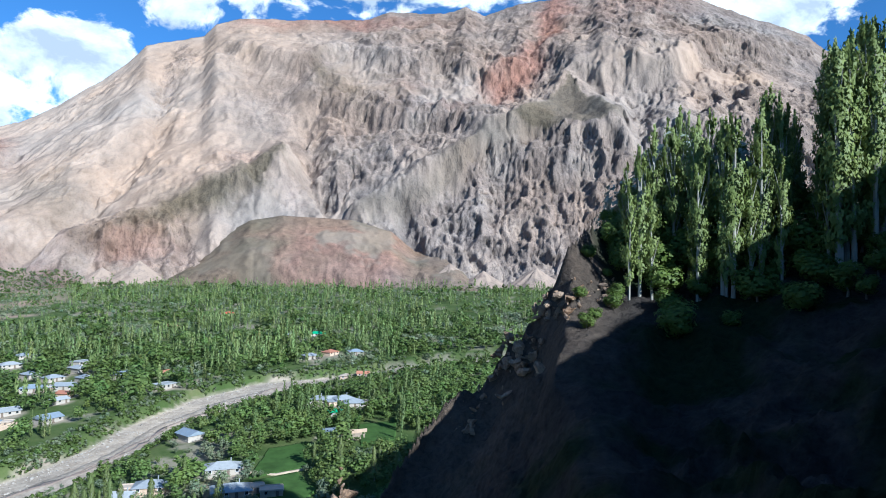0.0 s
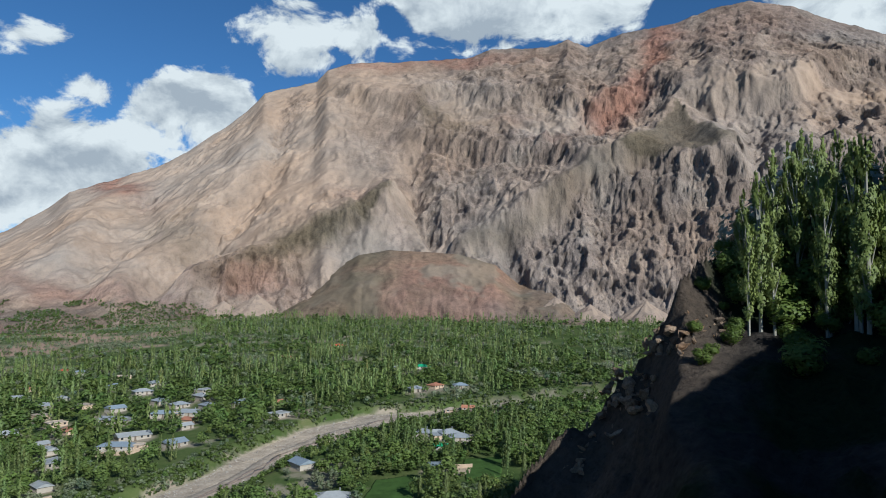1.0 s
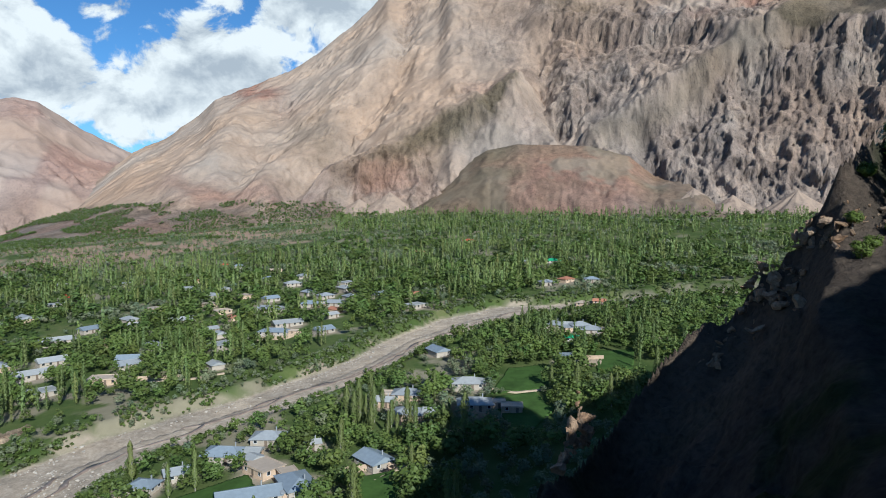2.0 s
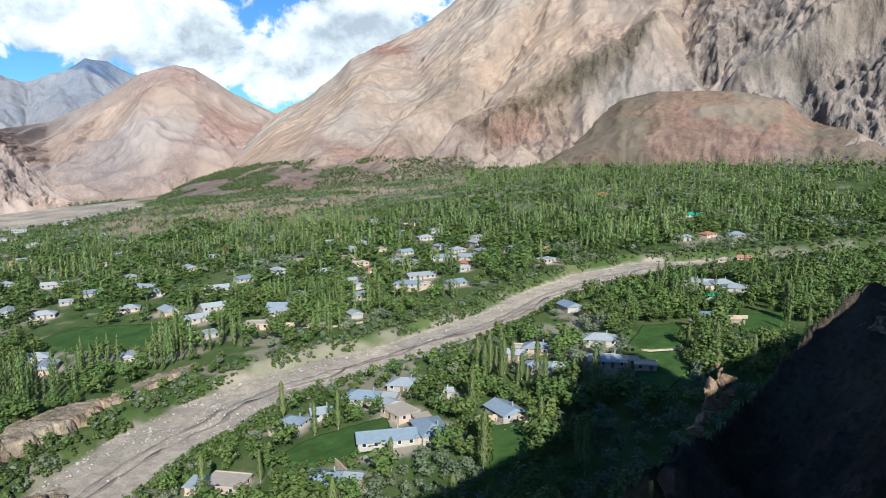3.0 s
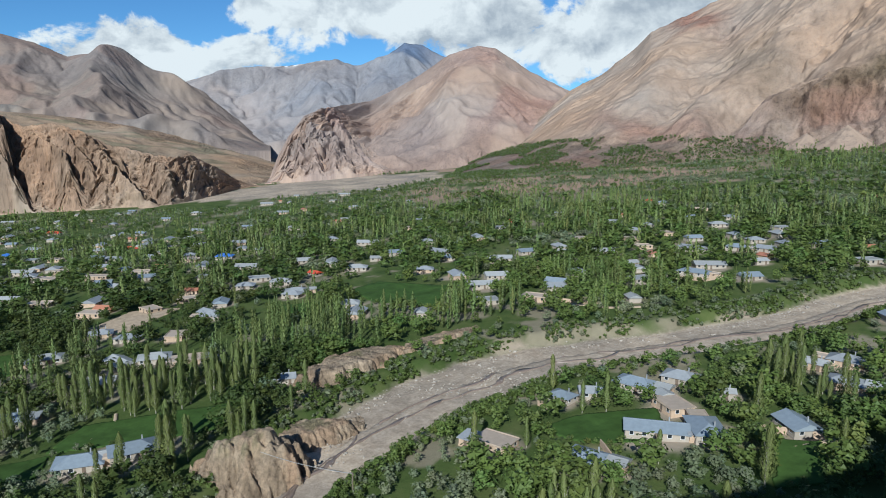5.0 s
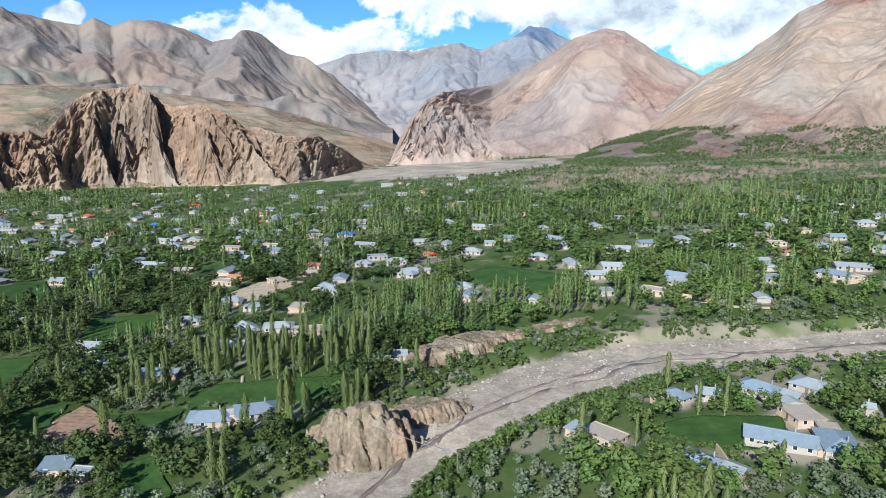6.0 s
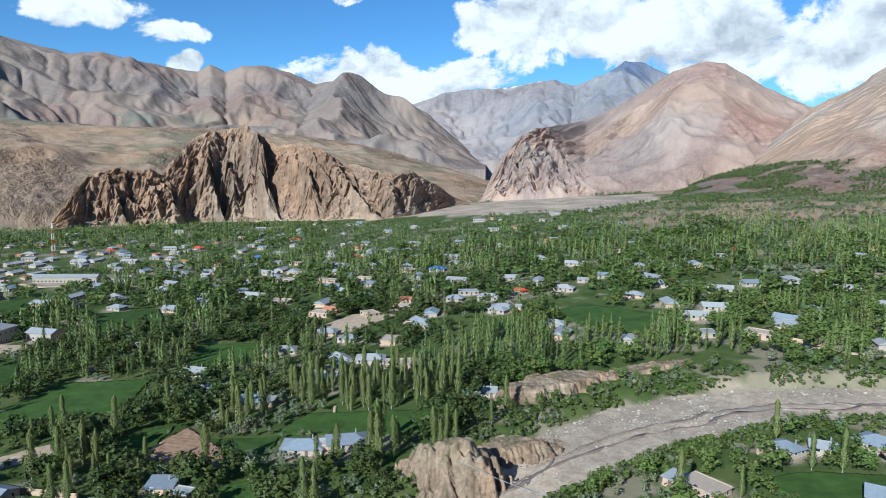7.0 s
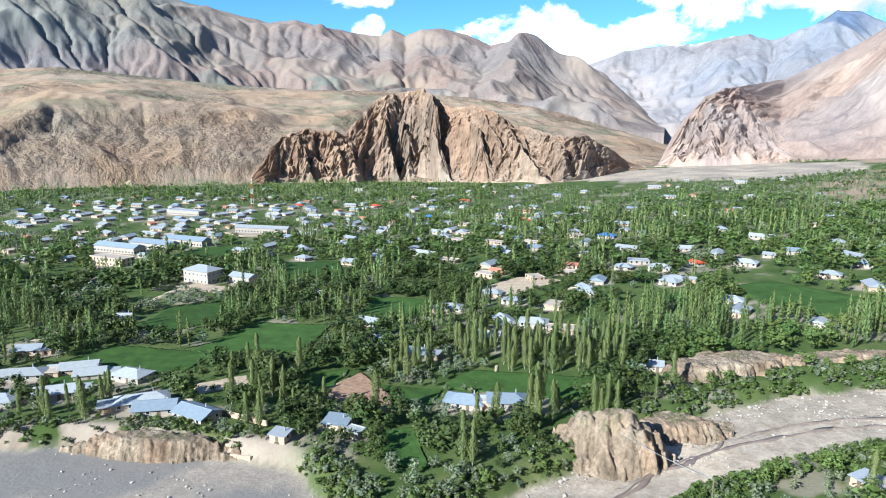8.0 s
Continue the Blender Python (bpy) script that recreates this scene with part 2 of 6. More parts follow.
# ---- mesh helpers ----
def mesh_from(name, verts, faces, mat, zone=None, layer="zone", shade_smooth=True, tone=None):
    me = bpy.data.meshes.new(name)
    verts, faces = np.asarray(verts, np.float32), np.asarray(faces, np.int32)
    k = faces.shape[1]
    me.vertices.add(len(verts))
    me.vertices.foreach_set("co", verts.ravel())
    me.loops.add(faces.size)
    me.loops.foreach_set("vertex_index", faces.ravel())
    me.polygons.add(len(faces))
    me.polygons.foreach_set("loop_start", np.arange(0, faces.size, k, dtype=np.int32))
    me.polygons.foreach_set("use_smooth", np.full(len(faces), shade_smooth))
    if zone is not None:
        at = me.color_attributes.new(layer, "FLOAT_COLOR", "POINT")
        at.data.foreach_set("color", np.column_stack([zone, np.ones(len(verts))]).astype(np.float32).ravel())
    if layer == "zone" and zone is not None:
        at = me.color_attributes.new("tone", "FLOAT_COLOR", "POINT")
        tone = np.ones((len(verts), 3)) if tone is None else tone
        at.data.foreach_set("color", np.column_stack([tone, np.ones(len(verts))]).astype(np.float32).ravel())
    me.update(calc_edges=True)
    me.materials.append(mat)
    return me


def grid_faces(rows, cols, wrap=False):
    i, j = np.meshgrid(np.arange(rows - 1), np.arange(cols if wrap else cols - 1), indexing="ij")
    a, b = (i * cols + j).ravel(), (i * cols + (j + 1) % cols).ravel()
    return np.stack([a, b, b + cols, a + cols], 1)


def part(name, data, parent, label="", at=None):
    ob = new(name, data)
    ob.parent = parent
    if at is not None:
        ob.matrix_basis = at
    if label:
        tagged(ob, label)
    return ob


def floor_z(x, y):
    return SLOPE_X * x + SLOPE_Y * np.maximum(y, 0)


def floor_at(az, el):
    """Distance at which the sight line at azimuth and elevation (degrees) meets the valley floor."""
    a = np.radians(az)
    slope = SLOPE_X * -np.sin(a) + SLOPE_Y * np.maximum(np.cos(a), 0)
    return EYE / np.maximum(slope - np.tan(np.radians(el)), 0.02)


RIVER = np.array([(130, 540, 10), (60, 500, 10), (0, 470, 11), (-36, 447, 11), (-73, 422, 18), (-102, 405, 23), (-124, 375, 22),
                  (-140, 327, 16), (-142, 291, 16), (-147, 268, 17), (-167, 217, 18), (-186, 177, 20), (-189, 150, 21), (-187, 122, 21),
                  (-178, 88, 18), (-163, 62, 14), (-146, 35, 16), (-118, 5, 24), (-125, -35, 28), (-148, -60, 36), (-156, -100, 36), (-150, -200, 36), (-140, -420, 36)], float)
FAR_RIVER = np.array([(-1202, 238), (-1090, 323), (-1002, 423), (-950, 519), (-1022, 696), (-1190, 800), (-1325, 652), (-1375, 540), (-1330, 420)], float)


def river_distance(x, y):
    """Metres outside the gravel bed (negative inside), and the side (positive: north bank)."""
    best, side = np.full(np.shape(x), 1e9), np.zeros(np.shape(x))
    for (x0, y0, w0), (x1, y1, w1) in zip(RIVER[:-1], RIVER[1:]):
        dx, dy = x1 - x0, y1 - y0
        t = np.clip(((x - x0) * dx + (y - y0) * dy) / (dx * dx + dy * dy), 0, 1)
        d = np.hypot(x - x0 - t * dx, y - y0 - t * dy) - (w0 + t * (w1 - w0))
        s = np.sign((x - x0) * dy - (y - y0) * dx)
        side = np.where(d < best, s, side)
        best = np.minimum(best, d)
    return best, side


def inside(poly, x, y):
    r = np.zeros(np.shape(x), bool)
    for (x0, y0), (x1, y1) in zip(poly, np.roll(poly, -1, 0)):
        r ^= ((y0 > y) != (y1 > y)) & (x < (x1 - x0) * (y - y0) / (y1 - y0 + 1e-9) + x0)
    return r


def ground_z(x, y):
    d, side = river_distance(x, y)
    d = d + 5 * (fbm(x / 14, y / 14, 4, 7) - 0.5)
    north = side > 0
    width = np.where(north, 5.0, 4.0)
    drop = np.where(north, 5.0, 3.0)
    cut = -drop * (1 - smooth(0, width, d))
    return floor_z(x, y) + cut + 1.2 * (fbm(x / 60, y / 60, 3, 3) - 0.5) * smooth(0, 20, d) + 0.25 * (fbm(x / 3, y / 3, 3, 9) - 0.5)


# ---- valley floor ----
def terrace(x, y):
    """The bare red terraces at the mountain's toe."""
    r, az = np.hypot(x, y), np.degrees(np.arctan2(-x, y))
    return smooth(740, 880, r + 160 * (fbm(x / 130, y / 130, 3, 47) - .5)) * smooth(26, 33, az) * (1 - smooth(57, 62, az))


def build_ground():
    az = np.concatenate([np.arange(-16, 130, 0.42), np.arange(132, 340, 2.0)])
    r = np.concatenate([np.linspace(60, 460, 200), np.geomspace(463, 5600, 90)])
    A, R = np.meshgrid(np.radians(az), r)
    x, y = -np.sin(A) * R, np.cos(A) * R
    z = ground_z(x, y)
    r_of = R
    d, side = river_distance(x, y)
    d = d + 5 * (fbm(x / 14, y / 14, 4, 7) - 0.5)
    gravel = 1 - smooth(-1.0, 1.5, d)
    gravel = np.maximum(gravel, inside(FAR_RIVER, x + 40 * (fbm(x / 90, y / 90, 3, 5) - .5), y + 40 * (fbm(x / 90, y / 90, 3, 6) - .5)))
    earth = smooth(-0.5, 1, d) * (1 - smooth(2, 4.5, d)) * smooth(0.52, 0.64, fbm(x / 25, y / 25, 3, 21))
    for hx, hy, hr in PLACED:
        k = np.abs(x - hx) < hr + 8
        k &= np.abs(y - hy) < hr + 8
        dist = np.hypot(x[k] - hx, y[k] - hy) + 5 * (fbm(x[k] / 4, y[k] / 4, 3, 55) - .5)
        earth[k] = np.maximum(earth[k], 0.9 * (1 - smooth(hr * .75, hr + 2.5, dist)))
    earth = np.maximum(earth, smooth(0.66, 0.72, fbm(x / 30, y / 30, 4, 33)) * 0.6 * (gravel < 0.5))
    fan = terrace(x, y) * smooth(0.47, 0.58, fbm(x / 70, y / 70, 4, 44))
    low_bank = smooth(-0.5, 1, d) * (1 - smooth(7, 11, d + 3 * (fbm(x / 6, y / 6, 3, 57) - .5))) * (side > 0) * (1 - smooth(-45, -25, y))
    earth = np.maximum(earth, low_bank * smooth(.38, .5, fbm(x / 9, y / 9, 4, 58)))
    # bed darker downstream: wetter silt, with the view's edge falloff put in
    dim_silt = np.where(gravel > .3, (.45 + .55 * smooth(.4, .6, fbm(x / 22, y / 22, 4, 59))) * (1 - smooth(-30, 10, y)) * (r_of < 600), 0)
    zone = np.stack([gravel, np.maximum(earth, fan), np.maximum(fan, dim_silt)], -1).reshape(-1, 3)
    m, n, l, b = material("valley_ground", 0.95, 0.1)
    att = n.new("ShaderNodeVertexColor")
    att.layer_name = "zone"
    sep = n.new("ShaderNodeSeparateColor")
    l.new(att.outputs["Color"], sep.inputs[0])
    n1, n2, n3 = node_noise(n, l, 0.05, 8, 0.65), node_noise(n, l, 0.8, 8, 0.7), node_noise(n, l, 0.22, 6, 0.6)
    grass = node_ramp(n, l, n1, [(0.3, (0.038, 0.062, 0.016)), (0.48, (0.066, 0.094, 0.027)), (0.6, (0.092, 0.112, 0.038)), (0.75, (0.15, 0.14, 0.066))])
    earth_c = node_ramp(n, l, n1, [(0.3, (0.27, 0.215, 0.165)), (0.7, (0.40, 0.325, 0.25))])
    stones = node_ramp(n, l, n2, [(0.28, (0.25, 0.20, 0.15)), (0.5, (0.37, 0.302, 0.235)), (0.68, (0.445, 0.37, 0.295)), (0.8, (0.53, 0.46, 0.375))])
    silt = node_ramp(n, l, n3, [(0.35, (0.8, 0.78, 0.76)), (0.65, (1.12, 1.12, 1.12))])
    stones = node_mix(n, l, 1.0, stones, silt, "MULTIPLY")
    earth_c = node_mix(n, l, sep.outputs[2], earth_c, (0.33, 0.225, 0.16))
    wide = node_noise(n, l, 0.018, 7, 0.65)
    stones = node_mix(n, l, 1.0, stones, node_ramp(n, l, wide, [(0.36, (0.72, 0.74, 0.76)), (0.5, (1.0, 1.0, 1.0)), (0.62, (1.3, 1.27, 1.22))]), "MULTIPLY")
    stones = node_mix(n, l, sep.outputs[2], stones, (0.205, 0.185, 0.165))
    c = node_mix(n, l, sep.outputs[1], grass, earth_c)
    c = node_mix(n, l, sep.outputs[0], c, stones)
    l.new(c, b.inputs["Base Color"])
    node_bump(n, l, b, n2, 0.6, 0.4)
    verts = np.stack([x, y, z], -1).reshape(-1, 3)
    rows, cols = x.shape
    faces = grid_faces(rows, cols, True)[:, ::-1]
    ob = new("ground", mesh_from("ground", verts, faces, m, zone))
    tagged(ob, "green valley floor with a pale gravel river bed", "ground", kind="structure")



# ---- mountains ----
def runoff(z, du, dv, k, steps, m=0.45):
    """Carve gullies into a slope: water runs down the steepest way, gathers, and cuts in where much of it runs. Row 0 stays."""
    rows, cols = z.shape
    idx = np.arange(rows * cols).reshape(rows, cols)
    k = np.broadcast_to(k, z.shape).ravel()
    cell = du * dv
    for _ in range(steps):
        zp, ip = np.pad(z, 1, constant_values=1e9), np.pad(idx, 1)
        best, rec, gap = np.zeros(z.shape), idx.copy(), np.ones(z.shape)
        for i in (-1, 0, 1):
            for j in (-1, 0, 1):
                if i or j:
                    d = math.hypot(i * dv, j * du)
                    s = (z - zp[1 + i:1 + i + rows, 1 + j:1 + j + cols]) / d
                    up = s > best
                    best = np.where(up, s, best)
                    rec = np.where(up, ip[1 + i:1 + i + rows, 1 + j:1 + j + cols], rec)
                    gap = np.where(up, d, gap)
        rec[0] = idx[0]
        rec, gap = rec.ravel(), gap.ravel()
        depth, jump = (rec != idx.ravel()).astype(np.int64), rec
        for _ in range(12):
            depth, jump = depth + depth[jump], jump[jump]
        order = np.argsort(depth, kind="stable")
        cuts = np.searchsorted(depth[order], np.arange(1, depth.max() + 2))
        levels = [order[a:b] for a, b in zip(cuts[:-1], cuts[1:])]
        area = np.full(rows * cols, cell, float)
        for nodes in levels[::-1]:
            np.add.at(area, rec[nodes], area[nodes])
        f = k * area ** m / gap / steps
        flat = z.ravel().copy()
        for nodes in levels:
            flat[nodes] = (flat[nodes] + f[nodes] * flat[rec[nodes]]) / (1 + f[nodes])
        z = flat.reshape(rows, cols)
        blur = np.pad(z, 1, mode="edge")
        z = z + 0.06 * (blur[:-2, 1:-1] + blur[2:, 1:-1] + blur[1:-1, :-2] + blur[1:-1, 2:] - 4 * z)
    return z, area.reshape(rows, cols)


def mountain(name, keys, step, rows, back, mat, zones, label, category="mountain", power=1.1, seed=1, cell=160, lump=60.0, rock=8.0, cut=0.3, steps=14, jag=4.0, shape=None, butt=(), warm=0.26, soft_cut=0.45, crag_k=0.34, mottle=0.35, debris=1.0):
    """A range seen across the valley. keys: azimuth, foot distance, foot elevation, crest distance, crest elevation (degrees).
    lump: relief of the broad ridges; rock: of broken faces, in metres; cut: how deep water has carved; shape: further relief in metres."""
    k = np.array(keys, float)
    az = np.arange(k[0, 0], k[-1, 0] + step / 2, step)
    d0, e0, d1, e1 = (np.interp(az, k[:, 0], k[:, i]) for i in (1, 2, 3, 4))
    z0, z1 = EYE + d0 * np.tan(np.radians(e0)), EYE + d1 * np.tan(np.radians(e1))
    S, AZ = np.meshgrid(np.linspace(0, 1, rows), az, indexing="ij")
    D = d0 + (d1 - d0) * S
    a = np.radians(AZ)
    mid, deep = 0.5 * (d0 + d1).mean(), (d1 - d0).mean()
    u, v = a * mid, np.hypot(deep, (z1 - z0).mean()) * S
    EL = np.degrees(np.arctan2(z0 + (z1 - z0) * S ** power - EYE, D))
    rough, zone = zones(AZ, S, EL, u, v)
    rough = np.clip(rough, 0, 1)
    warp = 0.7 * cell * (fbm(u / (cell * 1.6), v / (cell * 1.6), 4, seed + 50) - 0.5)
    warp2 = 0.7 * cell * (fbm(u / (cell * 1.6) + 31, v / (cell * 1.6) + 17, 4, seed + 51) - 0.5)
    spur = 0 * S
    for i, (size, reach, lean) in enumerate(butt):
        # buttresses: a steep flank on one side, a long one on the other
        p = (u + lean * v + 2.2 * warp) / size + 1.3 * fbm(u / (size * 1.7), v / (size * 1.7), 4, seed + 80 + i)
        w = p - np.floor(p)
        saw = np.where(w < .3, w / .3, (1 - w) / .7) ** 0.9
        amp = 0.3 + 1.3 * lattice(np.floor(p), np.zeros_like(p), seed + 81 + i)
        spur = spur + reach * (amp * saw - .45)
    size = np.clip(1.8 * (z1 - z0) / np.median(z1 - z0), 0.02, 1)
    spur = spur * 1.8 * np.sqrt(S) * (1 - S) * rough * size
    c = np.clip(S + spur / np.maximum(d1 - d0, 40), 0, 1)
    z = z0 + (z1 - z0) * c ** power
    inner = smooth(0, 0.08, S) * (1 - smooth(0.86, 1.0, S))
    big = ridged((u + warp) / (cell * 2.6), (v + warp2) / (cell * 3.4), 5, seed + 3, 0.5, 0.5)
    z = z + lump * size * inner * (big - 0.42)
    if shape is not None:
        z = z + shape(AZ, EL, u, v) * smooth(0, 0.05, S) * (1 - smooth(0.72, 0.96, S))
    crags = ridged((u + 1.6 * warp2) / (cell * .8), (v + 1.6 * warp) / (cell * .8), 5, seed + 5, 0.55, 0.7) - .45
    crags = cell * size * crags * smooth(0, .06, S) * (1 - .8 * smooth(.88, 1, S))
    z = z + (0.05 + .5 * crag_k * rough) * crags
    push = .8 * crag_k * rough * crags
    before = z
    z, area = runoff(z, np.radians(step) * mid, deep / (rows - 1), cut * (soft_cut + (1 - soft_cut) * rough), steps)
    # the crest keeps its height
    z = z + (before - z) * smooth(0.9, 1.0, S)
    # broken rock: blocky faces, ledges, cracks
    face = ridged((u + 1.3 * warp) / (cell * .42), (v + 1.3 * warp2) / (cell * .42), 5, seed + 29, 0.6, 0.8) - .45
    block = fbm((u - warp2) / (cell * .24), (v + warp) / (cell * .24), 4, seed + 9, 0.62) - .5
    broken = rock * size * rough ** 1.4 * smooth(0, .04, S) * (1 - .5 * smooth(.93, 1, S))
    t = (z + 26 * (fbm(u / 150, v / 150, 4, seed + 66) - .5) + 0.12 * u) / (rock * 1.9)
    broken = broken * (1.2 * face + 1.5 * block + 0.6 * ((t - np.floor(t)) ** .5 - .67) * smooth(.5, .85, rough))
    z, push = z + .55 * broken, push + .85 * broken
    z = z + jag * (ridged(u / (cell * .7), v / (cell * .7), 5, seed + 60, 0.55, .4) - .45) * smooth(0.9, 1.0, S)
    # colours: pale debris in the chutes and on gentle ground, darker bare faces
    gz_v, gz_u = np.gradient(z, deep / (rows - 1), np.radians(step) * mid)
    steep = np.hypot(gz_v, gz_u)
    usual = np.median(steep)
    chute = smooth(np.log(2.5e3), np.log(5e4), np.log(area * (1e2 / cell) ** 2)) * (0.35 + 0.65 * rough)
    gentle = (1 - smooth(usual * .75, usual * 1.1, steep)) * rough
    zone[..., 1] = np.clip(np.maximum(zone[..., 1], debris * (0.55 * chute + .5 * gentle) * (1 - zone[..., 2]) * (1 - .6 * zone[..., 0])), 0, 1)
    patch = fbm((u + warp) / (cell * .55), (v + warp2) / (cell * .8), 5, seed + 33, .6) - .5
    beds = fbm((u + warp) / (cell * 5), (v + 0.3 * u + warp2) / (cell * .22), 4, seed + 35) - .5
    lum = 1 + mottle * (1.1 * patch + .3 * beds * rough + 1.1 * block * rough) - .10 * smooth(usual * 1.1, usual * 2, steep)
    hue = fbm(u / (cell * 2.4), v / (cell * 2.4), 5, seed + 37, .55) - .5
    tone = np.clip(np.stack([lum * (1 + warm * hue), lum, lum * (1 - warm * hue)], -1), .4, 1.7)
    # a skirt below the foot and the far side behind the crest
    fall = np.array([0.03, 0.1, 0.25, 0.5, 1.0]) * back
    D = D - push * (1 - smooth(.9, 1, S))
    Z = np.concatenate([z[:1] - 60, z, z[-1:] - fall[:, None] / back * (z1 - z0 + 120)])
    D = np.concatenate([D[:1] - .05 * (d1 - d0), D, D[-1:] + fall[:, None] * (d1 - d0)])
    pick = np.r_[0, np.arange(rows), np.full(len(fall), rows - 1)]
    a, u, v, tone, zone = a[pick], u[pick], v[pick], tone[pick], zone[pick]
    x, y = -np.sin(a) * D, np.cos(a) * D
    verts = np.stack([x, y, Z], -1).reshape(-1, 3)
    ob = new(name, mesh_from(name, verts, grid_faces(*x.shape)[:, ::-1], mat, zone.reshape(-1, 3), tone=tone.reshape(-1, 3)))
    at = ob.data.attributes.new("flow", "FLOAT_VECTOR", "POINT")
    at.data.foreach_set("vector", np.stack([u + .5 * warp[pick], v * .8 + .5 * warp2[pick], 0 * u], -1).astype(np.float32).ravel())
    return tagged(ob, label, category)


def blob(az, el, a, e, ra, re):
    return np.exp(-((az - a) / ra) ** 2 - ((el - e) / re) ** 2)


def stroke(az, el, points, width):
    """Nearness (0 to 1) to a line of azimuth-elevation points."""
    best = np.full(az.shape, 1e9)
    for (a0, e0), (a1, e1) in zip(points[:-1], points[1:]):
        da, de = a1 - a0, e1 - e0
        t = np.clip(((az - a0) * da + (el - e0) * de) / (da * da + de * de), 0, 1)
        best = np.minimum(best, np.hypot(az - a0 - t * da, el - e0 - t * de))
    return np.exp(-(best / width) ** 2)


CLIFFS = [[(8.9, 17.5), (6.5, 21.6), (0, 25), (-12, 26), (-30, 20.5), (-30, 17), (-23.7, 16.5), (-19.5, 17.4), (-14.6, 17.9), (-13.6, 20.5), (-12.4, 19.4), (-10, 16.5), (-5.6, 15.4), (-2.7, 17), (3.1, 17.2)],
          [(11, 15.5), (1, 14.7), (-4.7, 14.7), (-9, 14.6), (-4, 12.2), (0, 11.3), (4, 9.9), (8, 8), (10.8, 5.5), (11.5, 11.3)],
          [(-15, 10.8), (-8, 11.2), (-2, 8.2), (1.2, 5.6), (3.1, 4.5), (-.8, -1), (-50, -1), (-50, 10), (-30, 10.5)],
          [(-20, 11.5), (-31, 11), (-31, 15), (-22, 15.3)], [(27, -.5), (29, 2.5), (24, 4.3), (21, 3.2), (20, -.5)], [(24.5, 14.5), (22.4, 18), (21, 17.6), (23.4, 13)]]


def main_zones(AZ, c, EL, u, v):
    n, m = fbm(u / 170, v / 170, 5, 71), fbm(u / 60, v / 60, 5, 72)
    AZ = AZ + 2.4 * (fbm(u / 90, v / 90, 5, 73, .6) - .5)
    EL = EL + 1.6 * (fbm(u / 80, v / 80, 5, 74, .6) - .5)
    red = 0.95 * stroke(AZ, EL, [(-9.6, 22.5), (-8.6, 20.3), (-7, 17.7), (-4, 15.6)], 1.1) + 0.9 * blob(AZ, EL, 9, 21.2, 6, 0.8) + 1.1 * blob(AZ, EL, 35.4, 9.0, 2.4, 1.0) + 0.6 * blob(AZ, EL, 16, 20.4, 3, .7)
    red = red + 0.8 * blob(AZ, EL, 39, 1.0, 4.5, 0.9) + 0.5 * blob(AZ, EL, 26, 1.4, 5, 1.2) + 0.3 * blob(AZ, EL, -16, 22, 5, 2) + 0.35 * blob(AZ, EL, 2.5, 15.6, 2, .8)
    cone = np.clip(1.15 - np.abs(AZ + 10.6) / np.maximum(15.9 - EL, .01) / 1.35, 0, 1) * smooth(11.2, 12, EL) * (EL < 15.9)
    cone = smooth(0.1, 0.35, cone)
    bench = stroke(AZ, EL, [(-8.3, 12.3), (-2.6, 9.7), (1.7, 6.9), (6.9, 5.4)], 0.9)
    tan_slope = smooth(9, 20, AZ + 6 * (n - .5)) * 0.9
    light = stroke(AZ, EL, [(24.3, 16.5), (23.2, 12.8), (26.7, 6.8), (30.5, 3.4), (34, 1.5)], 0.55) + 0.7 * stroke(AZ, EL, [(33, 10.5), (37, 5), (42, 1.5)], .45) + 0.8 * stroke(AZ, EL, [(0, 4), (.5, 2.6), (-1, .2)], .25) + .6 * stroke(AZ, EL, [(15, 5.5), (18, 3), (21, .5)], .6)
    ledge = stroke(AZ, EL, [(9.3, 16.7), (5, 15.4), (1.8, 14.8), (-3, 15)], 0.7) + 0.8 * stroke(AZ, EL, [(-13, 17), (-16, 17.6), (-20.6, 17.2), (-25, 15.5)], 0.6) + .7 * blob(AZ, EL, -17, 19.9, 1.6, .5)
    red = red + 0.45 * blob(AZ, EL, 17, 9.3, 1.8, 1.3) + 0.35 * blob(AZ, EL, 13, 6.5, 1.2, 1.4) + .3 * stroke(AZ, EL, [(24, 2.2), (30, .8), (37, .2)], .7) + .3 * blob(AZ, EL, -.5, 14, 3, .8)
    scree = 0.3 * cone + tan_slope + ledge + light + 0.85 * blob(AZ, EL, 12, 5, 3, 2.4) + 0.5 * bench
    plant = 0.8 * stroke(AZ, EL, [(15.5, 7.6), (18.5, 6), (23.8, 3), (29, 1.2)], .8) + .7 * blob(AZ, EL, 10.8, 16.2, 1.1, .9) + 0.4 * blob(AZ, EL, 21, 5.0, 3.5, 1.4) + 0.85 * stroke(AZ, EL, [(16.2, 7.2), (14, 9.2)], .75) + .75 * cone + 0.5 * bench + 0.5 * blob(AZ, EL, 8.4, 15.2, 1.6, 0.9) + 0.35 * blob(AZ, EL, 31, 5, 3, 2)
    cliff = 0
    for k in range(3):
        a = AZ + 1.6 * (fbm(u / 45, v / 45, 5, 75 + k, .6) - .5)
        e = EL + 1.6 * (fbm(u / 45, v / 45, 5, 85 + k, .6) - .5)
        cliff = cliff + sum(inside(np.array(p, float), a, e) for p in CLIFFS) / 3
    cliff = np.clip(cliff, 0, 1) * (1 - .9 * cone)
    toe = smooth(26, 31, AZ) * (1 - smooth(-.5, .5, EL - np.interp(AZ, [26, 29.7, 38.8, 44, 52.6, 56], [-.3, .1, .1, -.2, -.6, -3.4])))
    red = red * (1 - .3 * toe) + 0.4 * toe * smooth(.42, .58, n)
